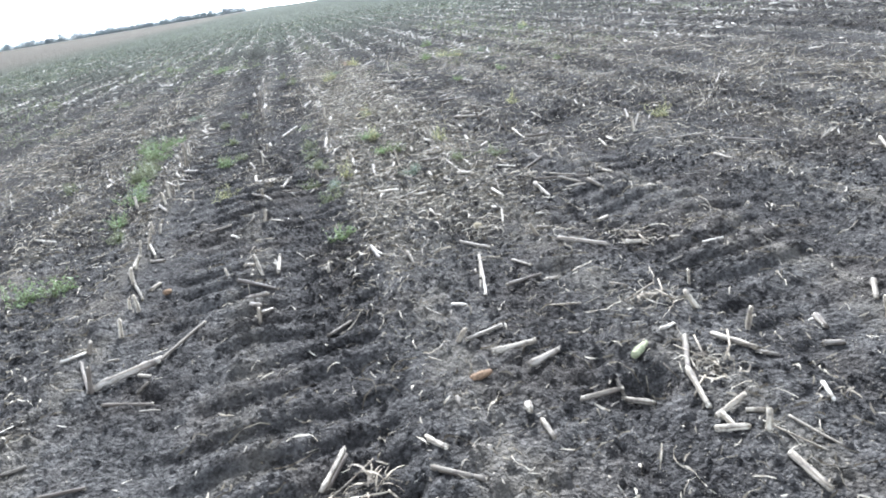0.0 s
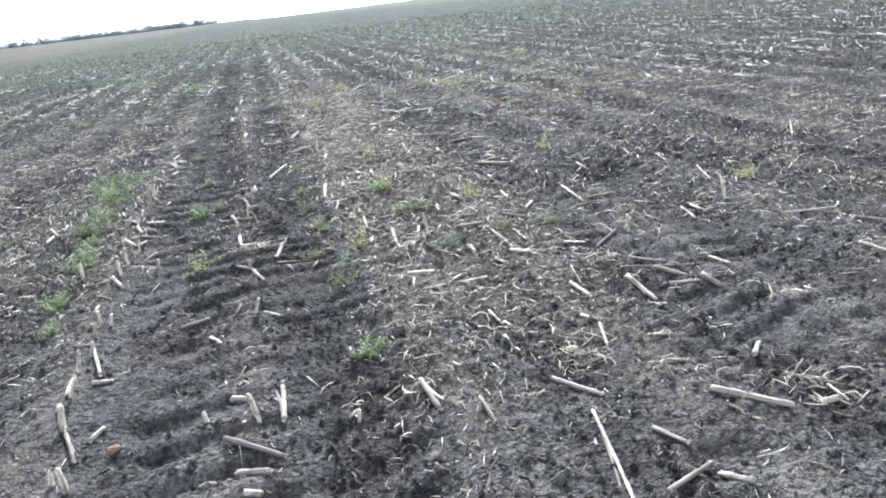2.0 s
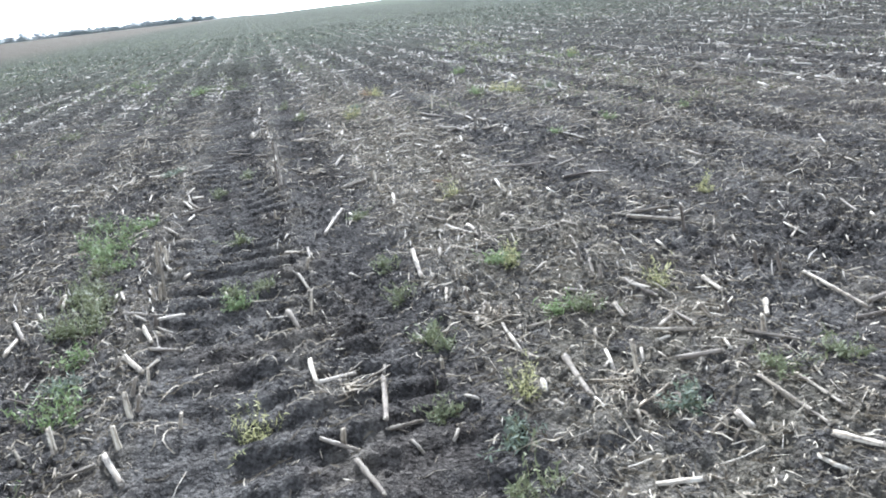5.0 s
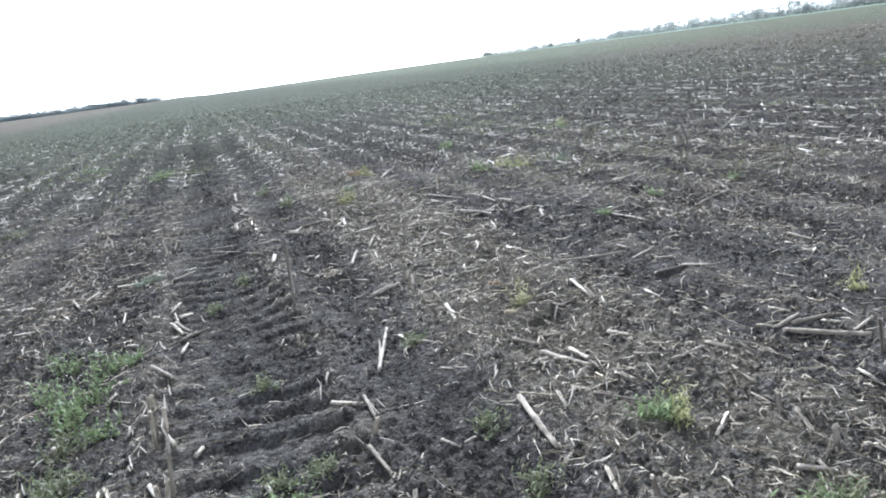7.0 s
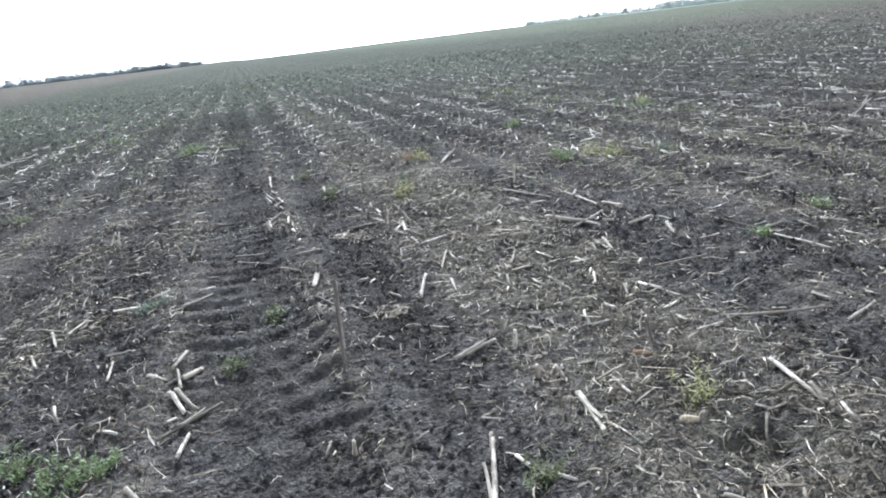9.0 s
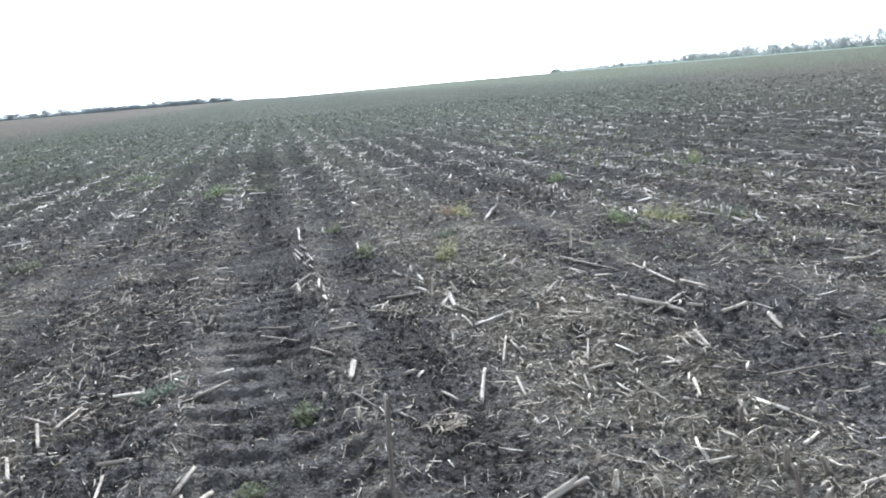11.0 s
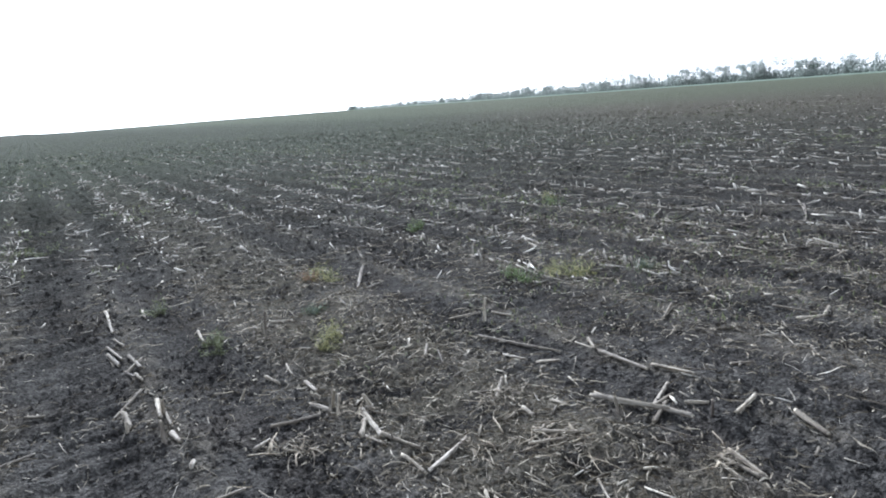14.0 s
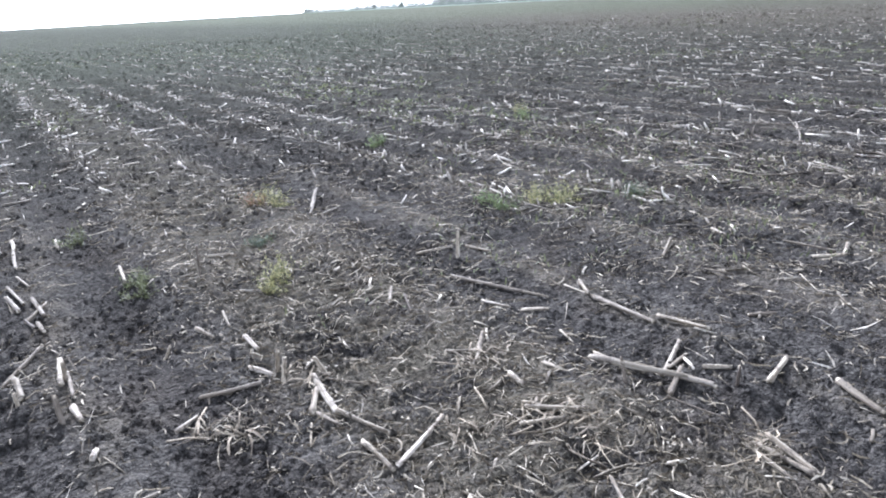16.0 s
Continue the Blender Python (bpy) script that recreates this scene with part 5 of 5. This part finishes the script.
# ribbons: long curled blades of dry leaf
px, py = scatter(15500, -3.2, 5.5, 1.0, 14, littered)
k, m = len(px), 6
yaw, ln, wide = rng.uniform(0, 6.28, k), 0.025 + 0.15 * rng.uniform(0, 1, k) ** 2.2, rng.uniform(0.0018, 0.0062, k)
curl, hump = rng.normal(size=k) * 0.8, rng.uniform(0.0, 0.016, k)
verts = np.zeros((k, m, 2, 3))
cx, cy = px.copy(), py.copy()
for q in range(m):
    a = yaw + curl * (q / (m - 1) - 0.5) * 2
    if q:
        cx, cy = cx + np.cos(a) * ln / (m - 1), cy + np.sin(a) * ln / (m - 1)
    tip = wide * math.sin(math.pi * (0.12 + 0.8 * q / (m - 1))) * 0.5
    z = soil(cx, cy) + 0.004 + hump * math.sin(math.pi * q / (m - 1))
    tw = 0.006 * math.sin(q * 1.7)
    verts[:, q, 0] = np.stack([cx - np.sin(a) * tip, cy + np.cos(a) * tip, z + tw], -1)
    verts[:, q, 1] = np.stack([cx + np.sin(a) * tip, cy - np.cos(a) * tip, z - tw * 0.3], -1)
faces = [(b + 2 * q, b + 2 * q + 1, b + 2 * q + 3, b + 2 * q + 2) for b in range(0, k * m * 2, m * 2) for q in range(m - 1)]
tagged(new("leaf_ribbons", raw("leaf_ribbons", verts.reshape(-1, 3), faces, CHAFF)), "long curled blades of dry corn leaf", "corn leaves", kind="stuff")

# slivers: short broken pieces too many to pick up one by one
x, y, ln, turn, rad = np.array(SHARDS).T
off = np.stack([np.cos(np.radians(turn)), np.sin(np.radians(turn))]) * ln / 2
a = np.stack([x - off[0], y - off[1], soil(x - off[0], y - off[1]) + rad * 0.9], -1)
b = np.stack([x + off[0], y + off[1], soil(x + off[0], y + off[1]) + rad * 0.9], -1)
tagged(new("stalk_slivers", raw("stalk_slivers", *tubes(a, b, rad * 0.9, 0.05, 7), BLEACHED)), "short broken slivers of bleached corn stalk", "stalk slivers", kind="stuff")

# chips: short splinters of stalk
px, py = scatter(16000, -4.5, 9.5, 0.8, 18, littered)
k = len(px)
yaw, ln = rng.uniform(0, 6.28, k), 0.018 + 0.12 * rng.uniform(0, 1, k) ** 2.4
rad = rng.uniform(0.0009, 0.0030, k)
thick = (rng.uniform(0, 1, k) < 0.08) & (py > 4.2)
rad, ln = np.where(thick, rng.uniform(0.005, 0.009, k), rad), np.where(thick, rng.uniform(0.04, 0.15, k), ln)
off = np.stack([np.cos(yaw) * ln / 2, np.sin(yaw) * ln / 2], -1)
a = np.stack([px - off[:, 0], py - off[:, 1], soil(px - off[:, 0], py - off[:, 1]) + rad * 0.7], -1)
b = np.stack([px + off[:, 0], py + off[:, 1], soil(px + off[:, 0], py + off[:, 1]) + rad * 0.7 + rng.uniform(0, 0.012, k)], -1)
tagged(new("stalk_chips", raw("stalk_chips", *tubes(a, b, rad, 0.06, 3), STRAW)), "splinters of dry corn stalk on soil", "stalk chips", kind="stuff")


def fan(count, near, far, left, right):
    """Places spread over the field, thinning out with distance."""
    r = near * (far / near) ** rng.uniform(0, 1, count)
    a = np.radians(rng.uniform(left, right, count))
    on = r * np.sin(a) > -12.0 - 8.0 * rng.uniform(0, 1, count) ** 2
    return (r * np.sin(a))[on], (6 + r * np.cos(a))[on], r[on]


# stubble further off: short standing stubs in their rows, and broken pieces of stalk between them
px, py, r = fan(28000, 6.0, 50.0, -42, 88)
near = rng.uniform(0, 1, len(px)) < 0.82
px = np.where(near, np.round((px - ROW0) / ROW) * ROW + ROW0 + rng.normal(size=len(px)) * 0.055, px)
keep = ((np.abs(px + 0.4) > 0.25) | (rng.uniform(0, 1, len(px)) < 0.35)) & (value_noise(px / 1.5, py / 2.5, 41) > -0.35) & (((px > 2.2) & (rng.uniform(0, 1, len(px)) < 0.32)) | (rng.uniform(0, 1, len(px)) < step(r, 7, 15))) & (rng.uniform(0, 1, len(px)) < 1 - 0.6 * step(r, 18, 42))
px, py, r, near = px[keep], py[keep], r[keep], near[keep]
k = len(px)
up = near & (rng.uniform(0, 1, k) < 0.2)
yaw, rad = rng.uniform(0, 6.28, k), rng.uniform(0.005, 0.011, k) + 0.003 * step(r, 8, 20)
ln = np.where(up, rng.uniform(0.04, 0.10, k), 0.05 + 0.24 * rng.uniform(0, 1, k) ** 2.2)
stand = np.where(up, rng.uniform(0.7, 1.5, k), rng.uniform(0.0, 0.12, k))
yaw = np.where(rng.uniform(0, 1, k) < 0.55, np.pi / 2 + 0.5 * rng.normal(size=k), yaw)
a = np.stack([px, py, soil(px, py) + rad * 0.4], -1)
b = a + np.stack([np.cos(yaw) * np.cos(stand), np.sin(yaw) * np.cos(stand), np.sin(stand)], -1) * ln[:, None]
tagged(new("far_stubble", raw("far_stubble", *tubes(a, b, rad, 0.04, 4), STUBBLE)), "distant corn stubble and stalks along rows", "stubble", kind="stuff")

# leaf scraps and clods further off
px, py, r = fan(48000, 3.0, 48.0, -55, 88)
py = py - 3.0
near = rng.uniform(0, 1, len(px)) < 0.4 + 0.42 * step(r, 5, 10)
px = np.where(near, np.round((px - ROW0) / ROW) * ROW + ROW0 + rng.normal(size=len(px)) * 0.10, px)
keep = (value_noise(px / 0.5, py / 0.8, 43) + 0.5 * value_noise(px / 2.1, py / 4.0, 44) + 0.3 * rng.normal(size=len(px)) > -0.05) & (py > 3.4) & (rng.uniform(0, 1, len(px)) < 0.45 + 0.55 * step(r, 4, 9))
keep &= (np.abs(px + 0.22) > 0.52) | (rng.uniform(0, 1, len(px)) < 0.3)
px, py, r = px[keep], py[keep], r[keep]
k = len(px)
size = 0.014 + 0.018 * step(r, 5, 18) + 0.10 * rng.uniform(0, 1, k) ** 3.4
yaw = np.where(rng.uniform(0, 1, k) < 0.65, np.pi / 2 + 0.5 * rng.normal(size=k), rng.uniform(0, 6.28, k))
at = np.stack([px, py, soil(px, py) + 0.008], -1)
tagged(new("far_chaff", raw("far_chaff", *strips(at, size, 0.002 + 0.007 * rng.uniform(0, 1, k) ** 1.5 + np.where(rng.uniform(0, 1, k) < 0.25, 0.010, 0.003) * step(r, 6, 20), 0.12, 0.045, yaw), FARCHAFF)), "distant scraps of dry corn leaves", "chaff", kind="stuff")
px, py, r = fan(34000, 6.5, 45.0, -42, 88)
keep = ~((px > -2.5) & (px < 4.5) & (py < 12.6))
px, py, r = px[keep], py[keep], r[keep]
tagged(new("far_clods", clod_mesh("far_clods", px, py, 0.010 + (0.006 + 0.0015 * r) * rng.uniform(0, 1, len(px)) ** 2)), "distant dark clods of soil", "soil clods", kind="stuff")

# the same litter beside and behind the path
px, py = scatter(26000, -16.0, 18.0, -8.0, 12.0, lambda x, y: 0.2 + 0.6 * np.exp(-((((x - ROW0 + ROW / 2) % ROW) - ROW / 2) / 0.14) ** 2))
keep = (py < 0.6) | (px < -3.3) | (px > 6.2)
px, py = px[keep], py[keep]
k = len(px)
at = np.stack([px, py, soil(px, py) + 0.006], -1)
tagged(new("side_chaff", raw("side_chaff", *strips(at, 0.02 + 0.10 * rng.uniform(0, 1, k) ** 2.5, 0.003 + 0.009 * rng.uniform(0, 1, k) ** 2, 0.12, 0.015), CHAFF)), "sparse scraps of dry corn leaves along the rows", "chaff", kind="stuff")

# bleached chips of stalk, strewn between the rows
px, py, r = fan(9500, 3.0, 30.0, -50, 88)
py = py - 1.5
keep = (value_noise(px / 0.9, py / 1.4, 61) + 0.5 * rng.normal(size=len(px)) > 0.0) & ((np.abs(px + 0.22) > 0.5) | (rng.uniform(0, 1, len(px)) < 0.35)) & (py > 3.6) & (rng.uniform(0, 1, len(px)) < 0.5 + 0.5 * step(r, 5, 11))
px, py, r = px[keep], py[keep], r[keep]
k = len(px)
yaw, ln, rad = rng.uniform(0, 6.28, k), 0.016 + 0.02 * step(r, 5, 12) + 0.085 * rng.uniform(0, 1, k) ** 1.8, rng.uniform(0.0011, 0.0032, k) + 0.006 * step(r, 5, 14)
rise = rng.uniform(0.0, 0.3, k)
a = np.stack([px, py, soil(px, py) + rad * 0.6], -1)
b = a + np.stack([np.cos(yaw) * np.cos(rise), np.sin(yaw) * np.cos(rise), np.sin(rise)], -1) * ln[:, None]
tagged(new("bleached_chips", raw("bleached_chips", *tubes(a, b, rad, 0.04, 4), BLEACHED)), "bleached white chips of corn stalk", "stalk chips", kind="stuff")

# weeds further off
px, py, r = fan(17000, 5.0, 110.0, -42, 60)
rowed = np.round((px - ROW0) / ROW) * ROW + ROW0 + rng.normal(size=len(px)) * 0.12
px = np.where(rng.uniform(0, 1, len(px)) < 0.5, rowed, px)
keep = value_noise(px / 1.6, py / 5.0, 51) + 0.35 * rng.normal(size=len(px)) + 0.4 * step(-px, -1, 10) + 0.25 * step(py, 20, 60) > 0.52
px, py, r = px[keep], py[keep], r[keep]
n = 5
k = len(px) * n
at = np.stack([np.repeat(px, n) + rng.normal(size=k) * 0.07, np.repeat(py, n) + rng.normal(size=k) * 0.10, np.zeros(k)], -1)
at[:, 2] = soil(at[:, 0], at[:, 1]) + rng.uniform(0.01, 0.07, k)
size = rng.uniform(0.025, 0.07, k) * (0.35 + 0.65 * step(np.repeat(r, n), 6, 15))
tagged(new("far_weeds", raw("far_weeds", *strips(at, size, size * 0.5, 0.2, 0.04), PALE)), "distant low weeds growing along the rows", "weeds", kind="stuff")
